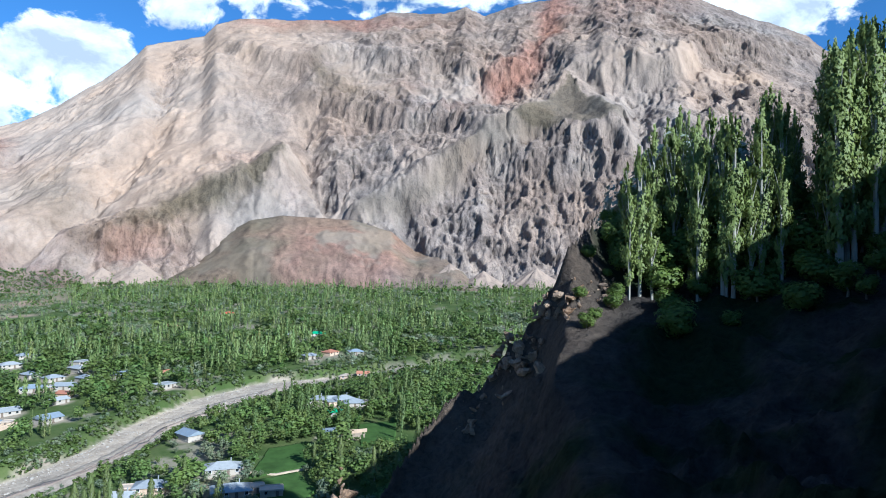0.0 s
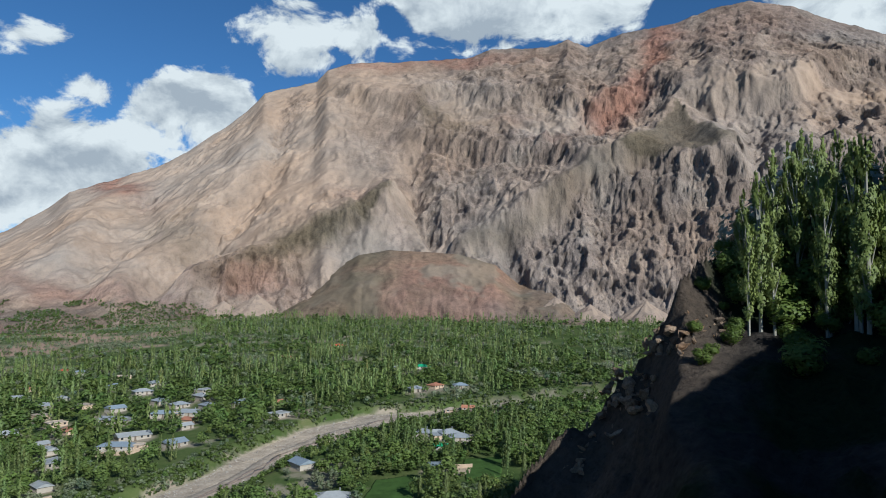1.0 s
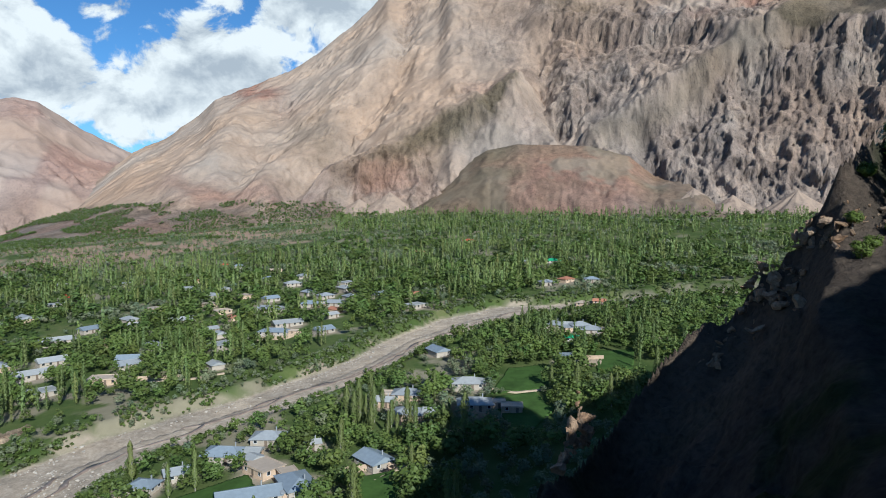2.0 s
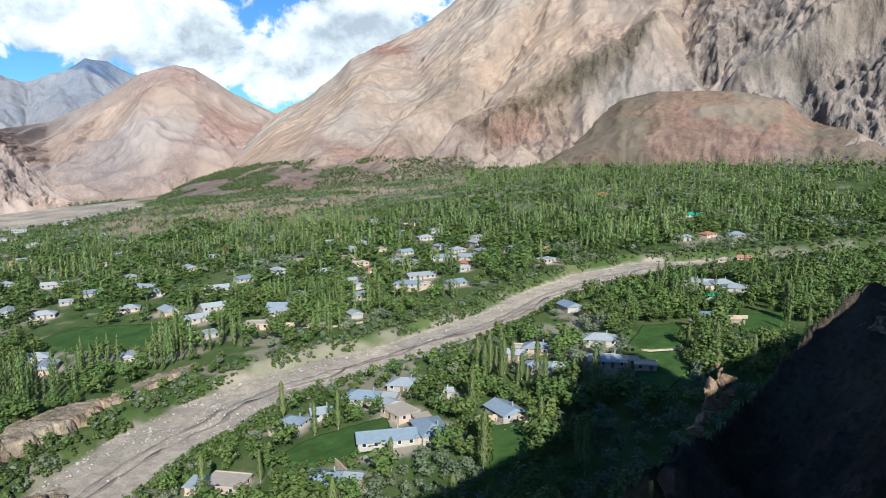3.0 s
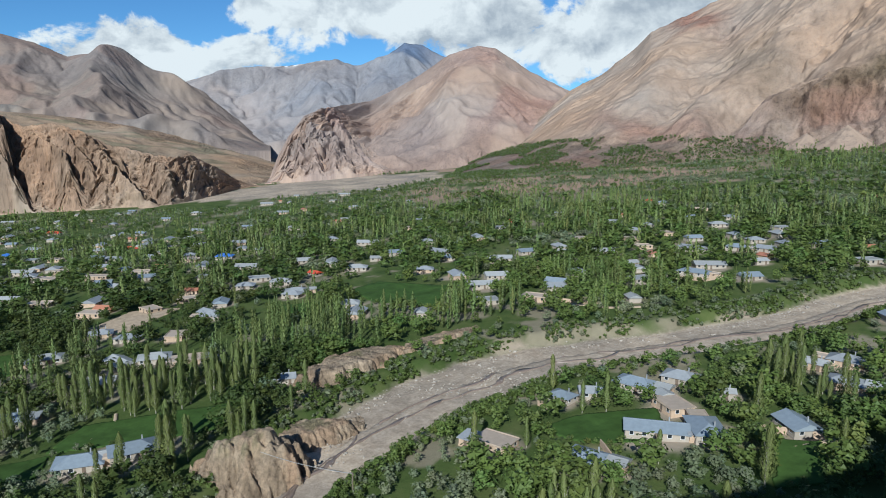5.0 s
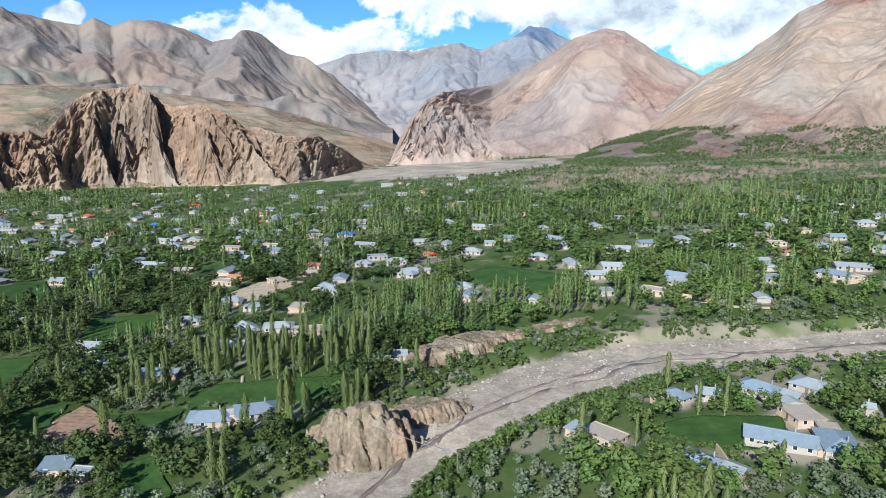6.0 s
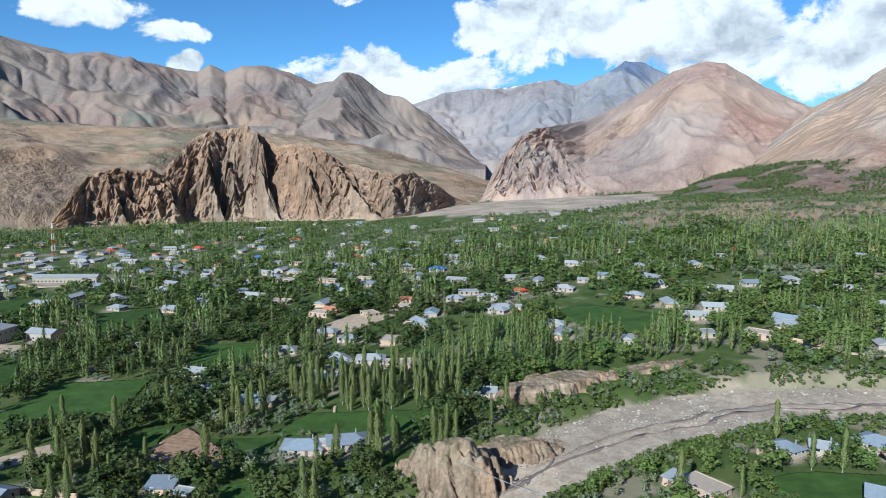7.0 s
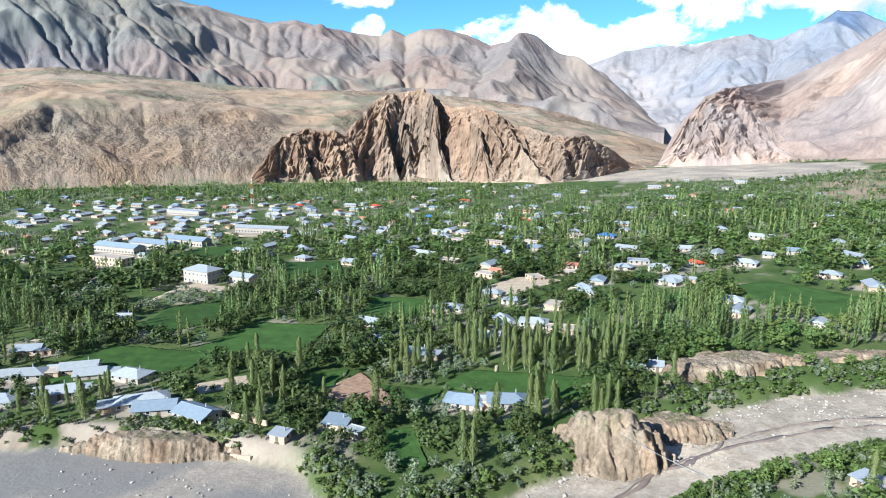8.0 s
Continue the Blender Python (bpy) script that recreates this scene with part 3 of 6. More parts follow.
    plant = plant + 0.3 * toe * smooth(.42, .55, m)
    scree = np.clip(scree * (1 - .6 * cliff) + .55 * (1 - cliff) * smooth(.3, .6, n), 0, 1) * (1 - toe)
    rough = 0.3 + 0.3 * (1 - smooth(6, 14, AZ)) + .35 * smooth(.5, .62, m) + cliff * (0.5 + 0.6 * smooth(0.35, 0.6, n)) + 0.25 * smooth(.55, .7, n)
    rough = rough * (1 - 0.85 * cone) * (1 - .6 * bench) * (1 - .7 * toe)
    red, scree, plant = (np.clip(q * smooth(0.22, 0.5, m + 0.35 * q), 0, 1) for q in (red, scree, plant))
    return rough, np.stack([red, np.clip(scree, 0, 1) * 0.85 * (1 - .8 * plant) * (1 - .9 * red), plant * (1 - .5 * red)], -1)


CREST = [(-50, 10), (-40, 14.5), (-34, 16.5), (-30, 17.3), (-29, 18.4), (-26, 19.9), (-22.4, 21.5), (-19.2, 23.2), (-16.4, 24), (-13.4, 23.9),
         (-10.8, 23.2), (-6.2, 22.8), (-3.3, 21.9), (-1.6, 22.7), (.1, 22.1), (5.1, 22.1), (7.1, 21.4), (10.6, 21.1), (17.6, 20.6), (19.5, 19.9),
         (20.4, 18.9), (24.7, 17.6), (26, 16.1), (27.7, 14.6), (30.7, 12.3), (33, 10.8), (35.8, 9.6), (38.8, 8.4), (40.1, 7), (42.5, 5.2),
         (44.9, 4), (48.8, .5), (51.6, -.7), (54.4, -2.3), (56.6, -3.6)]


def foot_elevation(az):
    return np.interp(az, [-50, 22, 29, 33, 37, 41, 48, 56.6, 57], [-0.7, -0.7, -1.0, -1.5, -2.0, -2.5, -2.9, -3.7, -3.7])


def foot_distance(az):
    return np.minimum(floor_at(az, foot_elevation(az)), 1500)


def main_shape(AZ, EL, u, v):
    """Spurs, ravines and cliff steps of the great slope, in metres."""
    AZ = AZ + 1.5 * (fbm(u / 130, v / 130, 5, 173, .55) - .5)
    EL = EL + 1.2 * (fbm(u / 110, v / 110, 5, 174, .55) - .5)
    h = 0 * AZ
    for points, width, high in (([(23.8, 18), (23.5, 16.1), (23.9, 11), (26.2, 8.1), (28.5, 4.8), (33.1, 1.1)], .9, -30), ([(25.6, 16), (26.5, 11), (30, 6), (35, 1)], 1.5, 26),
                                ([(13.9, 9.5), (16.7, 7.5), (18.5, 6.7), (23.8, 3.6), (30, 1.6)], 1.3, 42), ([(17.6, 7.9), (19.3, 2.9)], .9, 18), ([(13.8, 8.1), (15.7, 5.8), (17, 4.8)], .8, 22),
                                ([(-10.7, 16.2), (-5.7, 11.5), (-.9, 9.1), (4, 7.1), (7.9, 5.1)], 1.2, 28), ([(-10.7, 16.2), (-12.7, 14), (-14.7, 12.1)], 1.0, 24),
                                ([(12, 13), (11, 8), (9, 5)], 1.0, -26), ([(4, 6.3), (2.5, 3), (.5, .5)], .8, -25), ([(-16.4, 15), (-17, 9), (-14, 3)], 1.2, -28),
                                ([(20, 19), (19, 14), (20, 10), (24, 6)], 1.4, 24), ([(35.8, 9.4), (38, 5), (42, 1)], 1.3, 22), ([(31, 11.5), (34, 6), (38, 1.5)], 1.2, -16), ([(-9, 22), (-7, 18)], .8, -24), ([(-13, 23), (-13.4, 19)], .9, 26)):
        h = h + high * stroke(AZ, EL, points, width)
    for line, high in (([(24, 19.5), (12.1, 15.6), (9.7, 17.3), (4.2, 17), (-.8, 16.5), (-3.8, 15.6), (-8.6, 17.5), (-11.8, 16.4), (-15, 16.6), (-19.3, 16.2), (-23.4, 17.4), (-40, 15)], 46),
                       ([(16, 15.5), (14, 14.5), (9.1, 13.6), (2.6, 12.5), (-.8, 12), (-3.3, 10.6), (-5.7, 11), (-16, 10.5), (-40, 9)], 34), ([(6, 5.2), (4, 6.6), (.6, 7.7), (-2.3, 9.4), (-5.7, 9.1), (-14.5, 9), (-40, 7.5)], 30)):
        line = np.array(line[::-1])
        e = EL - np.interp(AZ, line[:, 0], line[:, 1])
        # a riser just above the line, a gentler tread above it
        h = h + high * (smooth(-.15, .9, e) - smooth(.9, 5.5, e)) * (1 - smooth(line[-1, 0] - 5, line[-1, 0], AZ))
    return h


MOUNTAIN = mountain("mountain", [(a, float(foot_distance(a)), float(foot_elevation(a)), float(np.interp(a, [-50, 20, 35, 45, 56.6], [2350, 2350, 2150, 1950, 1560])), e) for a, e in CREST if a > -45],
                    0.1, 260, 0.8, MAIN_ROCK, main_zones, "bare grey-brown mountain with red cliffs and scree slopes", seed=1, cell=95, lump=30, rock=12, cut=.12, jag=9, mottle=.42, shape=main_shape, steps=12, soft_cut=.35)


def hill_zones(AZ, c, EL, u, v):
    red = (.35 + .65 * smooth(0.35, 0.6, fbm(u / 90, v / 120, 4, 12))) * 1.3 * blob(AZ, EL, 9, 1.2, 7, 3.6)
    red = np.clip(red, 0, 1)
    scree = smooth(0.45, 0.6, fbm(u / 70, v / 70, 4, 13)) * 0.8
    return 0.35 + 0 * c, np.stack([red, scree, np.clip(0.3 * smooth(.5, .7, fbm(u / 60, v / 60, 4, 14)) + .75 * smooth(13, 18, AZ + 3 * fbm(u / 50, v / 50, 4, 15)) + .6 * (1 - smooth(2, 5, AZ)) + .5 * smooth(3.4, 4.6, EL), 0, 1)], -1)


mountain("red_hill", [(a, float(foot_distance(a)) - 60, float(foot_elevation(a)) - .15, float(foot_distance(a)) + 150, e) for a, e in
                      [(-3.2, -.9), (-2.4, .5), (-1.6, 1.5), (-.2, 2.3), (1.4, 2.4), (2.4, 2.3), (3.2, 2.9), (4.5, 4.0), (7.9, 4.9), (13.7, 5.1), (16.3, 4.6), (18.4, 3.3), (20.6, 1.7), (22.3, .4), (23.6, -.9)]],
         0.12, 70, 1.0, HILL_ROCK, hill_zones, "smooth reddish-brown earth hill at the mountain's foot", "hill", power=0.8, seed=5, cell=60, lump=10, rock=1.5, cut=.12, steps=8, jag=1, mottle=.18, debris=.25)


def rose_zones(AZ, c, EL, u, v):
    red = 0.7 * blob(AZ, EL, 49, 3, 4, 3) + 0.4 * blob(AZ, EL, 52, 7, 3, 1.5)
    scree = 0.7 * smooth(0.5, 0.62, fbm(u / 200, v / 400, 4, 22)) + .5 * blob(AZ, EL, 58, 3.5, 4, 2)
    rough = 0.15 + 0.8 * smooth(.54, .64, fbm(u / 150, v / 150, 4, 24)) + 1.2 * blob(AZ, EL, 67.3, -0.4, 2.6, 3) + 0.4 * blob(AZ, EL, 58, 0, 4, 2)
    return rough, np.stack([red, np.clip(scree, 0, 1), 0 * c], -1)


mountain("rose_mountain", [(a, 1490, f, d, e) for a, f, d, e in
                           [(40, -2.6, 2600, 1.5), (45, -2.6, 2700, 3.9), (48.3, -2.7, 2700, 5.5), (51.2, -2.7, 2700, 7.4), (52.7, -2.7, 2700, 7.6), (55.1, -2.7, 2650, 6.9), (57.9, -2.8, 2500, 5),
                            (61.7, -2.9, 2150, 3.1), (64.2, -3, 1850, 2.7), (65.8, -3.1, 1680, 2.4), (67.2, -3.2, 1625, 1.9), (68.5, -3.3, 1590, .3), (69.4, -3.4, 1570, -1.4), (70.2, -3.5, 1550, -3.4)]],
         0.1, 190, 0.8, RED_ROCK, rose_zones, "rose-brown bare mountain with a steep rocky end", power=0.95, seed=8, cell=130, lump=70, rock=9, cut=.3, butt=((62, 55, -.3), (26, 14, .1)), jag=6, crag_k=.16, debris=.3, mottle=.2)


def end_zones(AZ, c, EL, u, v):
    red = 0.4 * smooth(.5, .62, fbm(u / 80, v / 80, 4, 181))
    scree = 0.7 * (1 - smooth(.0, .2, c)) * smooth(.4, .6, fbm(u / 60, v / 90, 4, 182))
    return 1.4 + 0 * c, np.stack([red, scree, 0 * c], -1)


mountain("rock_spur", [(a, 1484 - .35 * w, f, d, e) for a, f, w, d, e in
                       [(59.6, -2.9, 5, 1500, -2.9), (60.6, -2.9, 20, 1590, -2.1), (61.6, -2.9, 35, 1700, -1.0), (62.6, -3.0, 60, 1790, .4), (63.6, -3.0, 80, 1845, 1.8), (64.6, -3.1, 90, 1795, 2.45), (65.8, -3.2, 90, 1680, 2.5), (66.6, -3.2, 90, 1640, 2.1), (67.3, -3.3, 85, 1620, 1.6), (68.0, -3.4, 70, 1600, .5), (68.7, -3.4, 55, 1580, -1.0), (69.6, -3.6, 30, 1560, -2.8), (70.6, -3.7, 5, 1540, -3.7)]],
         0.07, 120, 1.0, RED_ROCK, end_zones, "steep broken rock spur at the rose mountain's end", "crag", power=1.0, seed=43, cell=50, lump=15, rock=11, cut=.1, butt=((80, 85, -.5), (36, 34, -.3)), jag=8, soft_cut=.8, crag_k=.6, debris=.2, mottle=.45)


def far_zones(AZ, c, EL, u, v):
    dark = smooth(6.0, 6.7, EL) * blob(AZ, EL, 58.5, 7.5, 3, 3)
    scree = smooth(0.45, 0.65, fbm(u / 300, v / 300, 4, 32)) * 0.7
    snow = smooth(5.3, 5.8, EL) * smooth(0.54, 0.6, fbm(AZ * 2.5, EL * 4, 4, 31)) * smooth(63, 64.5, AZ) * (1 - smooth(71, 72, AZ))
    return 0.7 + 0 * c, np.stack([dark, scree * (1 - dark), snow], -1)


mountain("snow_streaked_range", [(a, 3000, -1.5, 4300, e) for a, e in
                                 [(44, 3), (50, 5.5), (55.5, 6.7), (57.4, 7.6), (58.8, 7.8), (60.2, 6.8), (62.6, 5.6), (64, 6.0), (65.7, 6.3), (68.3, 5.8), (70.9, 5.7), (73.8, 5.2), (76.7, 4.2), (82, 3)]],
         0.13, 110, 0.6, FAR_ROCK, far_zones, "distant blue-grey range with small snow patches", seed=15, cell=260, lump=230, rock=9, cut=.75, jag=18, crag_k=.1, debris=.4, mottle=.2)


def left_zones(AZ, c, EL, u, v):
    red = 0.5 * smooth(.5, .62, fbm(u / 200, v / 200, 4, 41))
    scree = smooth(0.45, 0.62, fbm(u / 350, v / 350, 4, 42)) * 0.8
    plant = 0.7 * smooth(.55, .66, fbm(u / 220, v / 90, 4, 43)) * blob(AZ, EL, 98, 2.5, 12, 1.6) + 0.4 * smooth(103, 112, AZ) * smooth(3.4, 5, EL)
    return 0.6 + 0 * c, np.stack([red, scree, np.clip(plant, 0, 1)], -1)


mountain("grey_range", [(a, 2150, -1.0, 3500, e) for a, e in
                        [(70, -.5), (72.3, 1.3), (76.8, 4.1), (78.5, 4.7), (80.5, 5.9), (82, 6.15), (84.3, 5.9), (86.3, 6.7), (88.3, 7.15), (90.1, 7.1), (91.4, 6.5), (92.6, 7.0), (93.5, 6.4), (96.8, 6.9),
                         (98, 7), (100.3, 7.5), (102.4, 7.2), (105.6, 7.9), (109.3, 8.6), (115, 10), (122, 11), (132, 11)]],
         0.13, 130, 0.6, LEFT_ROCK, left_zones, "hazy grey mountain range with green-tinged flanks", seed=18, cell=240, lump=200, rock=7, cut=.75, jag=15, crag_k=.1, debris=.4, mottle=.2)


def tan_zones(AZ, c, EL, u, v):
    red = 0.3 * smooth(.5, .62, fbm(u / 150, v / 150, 4, 61))
    scree = smooth(0.4, 0.62, fbm(u / 200, v / 200, 4, 62)) * 0.8
    plant = 0.5 * smooth(.58, .66, fbm(u / 160, v / 60, 4, 63))
    band = smooth(.03, .1, c) * (1 - smooth(.3, .42, c)) * smooth(100, 104, AZ)
    return 0.2 + 0.65 * band, np.stack([red, scree * (1 - band), plant * (1 - band)], -1)


def tan_shape(AZ, EL, u, v):
    """The bench's broken edge."""
    edge = np.interp(AZ, [96, 101.6, 105.2, 110.2, 114.2, 118.3, 121.6, 126], [-3.5, -.9, -.7, -.2, .2, -.1, -2, -3]) + .8 * (fbm(u / 60, v / 60, 4, 262) - .5)
    return 20 * smooth(-.9, .1, EL - edge) * (1 - smooth(.1, 2.2, EL - edge)) * smooth(101, 104, AZ)


FOOTHILL = mountain("tan_foothill", [(a, float(floor_at(a, f)), f, 2300, e) for a, f, e in
                           [(66, -3.4, -3.0), (69, -3.6, -1.9), (73, -3.9, -.6), (80.4, -5.2, 1.0), (85, -5.3, 1.6), (92, -5.4, 2.1), (99, -5.5, 2.1), (106, -5.6, 2.4), (110, -5.6, 2.7), (117.7, -5.5, 3.3), (121, -5.5, 3.0), (132, -5.5, 3)]],
         0.14, 150, 0.4, TAN_ROCK, tan_zones, "tan foothill bench with a gullied grey scarp", "hill", power=0.78, seed=25, cell=60, lump=24, rock=4, cut=.22, jag=2, shape=tan_shape, soft_cut=.3, crag_k=.14, mottle=.25)


def crag_zones(AZ, c, EL, u, v):
    red = 0.35 * smooth(.5, .62, fbm(u / 60, v / 60, 4, 81))
    scree = 0.9 * (1 - smooth(.0, .25, c)) * smooth(.4, .6, fbm(u / 50, v / 90, 4, 82))
    return 1.5 + 0 * c, np.stack([red, scree, 0 * c], -1)


CRAG = mountain("crag", [(a, float(floor_at(a, f)) - 10, f, float(floor_at(a, f)) + 20 + .3 * w, e) for a, f, w, e in
                  [(70.4, -3.9, 10, -3.9), (71.4, -3.9, 30, -3.8), (72.7, -4.1, 60, -3.4), (74.2, -4.5, 90, -2.4), (76.1, -4.9, 130, -1.3), (77.9, -5.2, 160, -1.5), (80.3, -5.3, 190, -.9), (81.7, -5.3, 200, -.6), (83.6, -5.4, 205, .3), (85.6, -5.4, 210, 1.1), (87.5, -5.4, 220, .9),
                   (88.7, -5.4, 225, 1.6), (90.3, -5.4, 230, 2.2), (92.2, -5.4, 230, 2.0), (94.1, -5.4, 200, 1.3), (95.6, -5.5, 180, -.4), (96.5, -5.5, 160, -1.5), (97.5, -5.5, 140, -1.2), (99.5, -5.5, 130, -1.0), (101.6, -5.5, 120, -1.5), (103.3, -5.6, 70, -3.8), (104.7, -5.6, 30, -5.4), (105.4, -5.7, 10, -5.8)]],
         0.075, 190, 1.0, OUT_ROCK, crag_zones, "rugged ochre rock crag with deep shaded gullies", "crag", power=1.0, seed=35, cell=34, lump=15, rock=8, cut=.12, butt=((84, 62, -.5), (34, 26, -.3)), jag=6, soft_cut=.8, crag_k=.75, debris=.3)


# ---- scree fans at the foot of the slopes ----
def scree_fan(host, az, foot, el, high, mat, seed, label, wide=1.55):
    """A cone of fallen debris that leans on a slope, with shallow runnels; part of the slope's thing."""
    rows, cols = 26, 72
    T, A = np.meshgrid(np.linspace(0, 1, rows), np.linspace(0, 2 * np.pi, cols, endpoint=False), indexing="ij")
    rim = 1 + .35 * (fbm(1.7 * np.cos(A) + seed, 1.7 * np.sin(A), 4, seed) - .5)
    px, py = T * wide * high * rim * np.cos(A), T * wide * high * rim * np.sin(A)
    out, side = -math.sin(radians(az)), math.cos(radians(az))
    d = foot + high
    x, y = out * d + px, side * d + py
    z = EYE + foot * math.tan(radians(el)) + high * (1 - T ** .92) + high * .10 * (ridged(A * 5, T * 1.2, 4, seed + 3, .5, .3) - .45) * np.sin(np.pi * T) - 2 * (T >= 1)
    zone = np.stack([.25 * smooth(.5, .65, fbm(x / 20, y / 20, 4, seed + 5)), .55 + .45 * smooth(.4, .6, fbm(x / 9, y / 9, 4, seed + 6)), 0 * x], -1)
    me = mesh_from("scree_fan", np.stack([x, y, z], -1).reshape(-1, 3), grid_faces(rows, cols, True), mat, zone.reshape(-1, 3))
    at = me.attributes.new("flow", "FLOAT_VECTOR", "POINT")
    at.data.foreach_set("vector", np.stack([x, y, z], -1).astype(np.float32).ravel())
    part("scree_fan", me, host, label)


for k, (az, high) in enumerate(((91.2, 16), (88.6, 20), (84.0, 12), (99.0, 9), (79.5, 11), (94.2, 12))):
    scree_fan(CRAG, az, float(floor_at(az, -5.35)) - 14, -5.4, high, OUT_ROCK, 500 + k, "pale tan scree fan")
for k, (az, high) in enumerate(((110.0, 15), (106.8, 12), (113.4, 13), (103.8, 10))):
    scree_fan(FOOTHILL, az, float(floor_at(az, -5.55)) - 6, -5.6, high, TAN_ROCK, 520 + k, "pale tan scree fan")
for k, (az, high) in enumerate(((-.6, 42), (-3.5, 30), (24.6, 48), (27.2, 36), (-8, 36))):
    scree_fan(MOUNTAIN, az, float(foot_distance(az)) - 8, float(foot_elevation(az)) - .1, high, MAIN_ROCK, 540 + k, "pale scree fan")


# ---- the hillside on which the camera stands ----
#        azimuth, silhouette elevation, its distance
# below azimuth -40 an unseen rise, its heights set to block the sun
HILL = np.array([(-180, 0, 200), (-160, 12, 240), (-137, 26, 260), (-130, 28.5, 265), (-118, 30.2, 270), (-110, 30.8, 270), (-105, 30.2, 270), (-98, 28.8, 265), (-90, 28, 260), (-79, 27.8, 240), (-65, 25.5, 190), (-55, 20.5, 140), (-45, 14.5, 122), (-36, 9, 118), (-31, 6.8, 115), (-24, 4.6, 111),
                 (-18.6, 4.4, 110), (-14, 5.0, 109), (-12.5, 4.8, 104), (-11.0, 3.8, 99), (-10.4, 2.5, 98), (-9.9, 0.9, 97), (-9.2, -0.2, 97), (-8.6, -0.8, 98), (-8.0, -2.4, 98), (-5.8, -4.6, 99), (-4.4, -6.6, 100), (-2.9, -8.4, 99),
                 (-1, -9.8, 97), (0.9, -12.2, 94), (3.0, -14.8, 89), (5.2, -17.9, 84), (7.7, -20, 76), (12.1, -24, 60), (16.2, -28.2, 45), (25, -36, 30), (40, -42, 22), (100, -44, 22), (128, -42, 24), (150, -10, 60), (165, -4, 140), (180, 0, 200)], float)


def hill_height(az, r):
    """Height of the hillside at azimuth (degrees) and distance."""
    az = az + 5.0 * (fbm(np.asarray(r / 13.0), np.asarray(az / 7.0), 3, 401) - .5) * smooth(0, 25, 96 - r)
    el, rs = np.interp(az, HILL[:, 0], HILL[:, 1]), np.interp(az, HILL[:, 0], HILL[:, 2])
    zs = rs * np.tan(np.radians(el))
    s = np.clip((r - 1.0) / (rs - 1.0), 0, 1)
    z = -1.75 + (zs + 1.75) * np.where(zs > 0, s ** 1.02, s ** 1.0) - 17.0 * np.sin(np.pi * s) ** 0.55 * smooth(-44, -36, az) * (1 - smooth(4, 14, az))
    over = np.maximum(r - rs, 0)
    fall = np.interp(az, [-180, -60, -40, -14, -9, 10, 30, 110, 150, 180], [0.5, 0.8, 1.0, 1.3, 1.6, 1.3, 1.5, 1.5, 1.2, 0.5])
    return EYE + z - fall * over


def build_hillside():
    az = np.concatenate([np.arange(-180, -40, 1.5), np.arange(-40, 30, 0.33), np.arange(30, 180.1, 1.5)])
    r = np.concatenate([[0.0], np.geomspace(1.2, 40, 45), np.linspace(41, 112, 95), np.geomspace(115, 420, 34)])
    A, R = np.meshgrid(az, r)
    z = hill_height(A, R)
    a = np.radians(A)
    x, y = -np.sin(a) * R, np.cos(a) * R
    d = A * 1.6
    lump = ridged(x / 14, y / 14 + z / 20, 5, 90, 0.55, 0.4) - 0.45
    ledge = ridged(d / 7, R / 7 + d / 20, 5, 95, 0.6, 0.5) - 0.4
    near = smooth(3, 25, R)
    near = near * (1 - .6 * smooth(-17, -14, A) * (1 - smooth(-9.5, -8, A)))
    z = z + near * (3.2 * lump + 1.6 * ledge) * smooth(-60, -30, A) * (1 - smooth(40, 60, A)) + near * 2 * lump
    z = np.maximum(z, floor_z(x, y) - 6)
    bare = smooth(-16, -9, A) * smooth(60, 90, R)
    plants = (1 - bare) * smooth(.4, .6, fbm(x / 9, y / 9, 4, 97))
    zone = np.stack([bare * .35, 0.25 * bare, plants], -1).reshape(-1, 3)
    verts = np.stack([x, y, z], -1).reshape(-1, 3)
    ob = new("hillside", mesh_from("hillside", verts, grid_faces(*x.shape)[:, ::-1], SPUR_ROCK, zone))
    tagged(ob, "steep rocky hillside above the valley, coloured dark for shade", "hillside", kind="structure")


build_hillside()


def hill_spot(az, r):
    return Vector((-math.sin(radians(az)) * r, math.cos(radians(az)) * r, float(hill_height(az, r))))


# ---- boulders and ledges ----
def boulder_mesh(name, seed, mat, flat=0.8, detail=2):
    rng = np.random.RandomState(seed)
    bm = bmesh.new()
    bmesh.ops.create_icosphere(bm, subdivisions=detail, radius=1)
    dirs = rng.normal(size=(14, 3))
    dirs /= np.linalg.norm(dirs, axis=1)[:, None]
    cut = rng.uniform(0.28, 0.6, 14)
    for v in bm.verts:
        p = np.array(v.co)
        for q, k in zip(dirs, cut):
            e = p @ q - k
            if e > 0:
                p = p - q * e
        p = p + 0.035 * rng.normal(size=3)
        v.co = Vector((p[0], p[1], p[2] * flat))
    me = bpy.data.meshes.new(name)
    bm.to_mesh(me)
    bm.free()
    at = me.color_attributes.new("tone", "FLOAT_COLOR", "POINT")
    at.data.foreach_set("color", np.full(len(me.vertices) * 4, rng.uniform(.8, 1.15), np.float32))
    at = me.color_attributes.new("zone", "FLOAT_COLOR", "POINT")
    k = rng.uniform(0, 1)
    at.data.foreach_set("color", np.tile([0.5 * k + .3, 0.6 * (1 - k), 0, 1], len(me.vertices)).astype(np.float32))
    me.materials.append(mat)
    return me


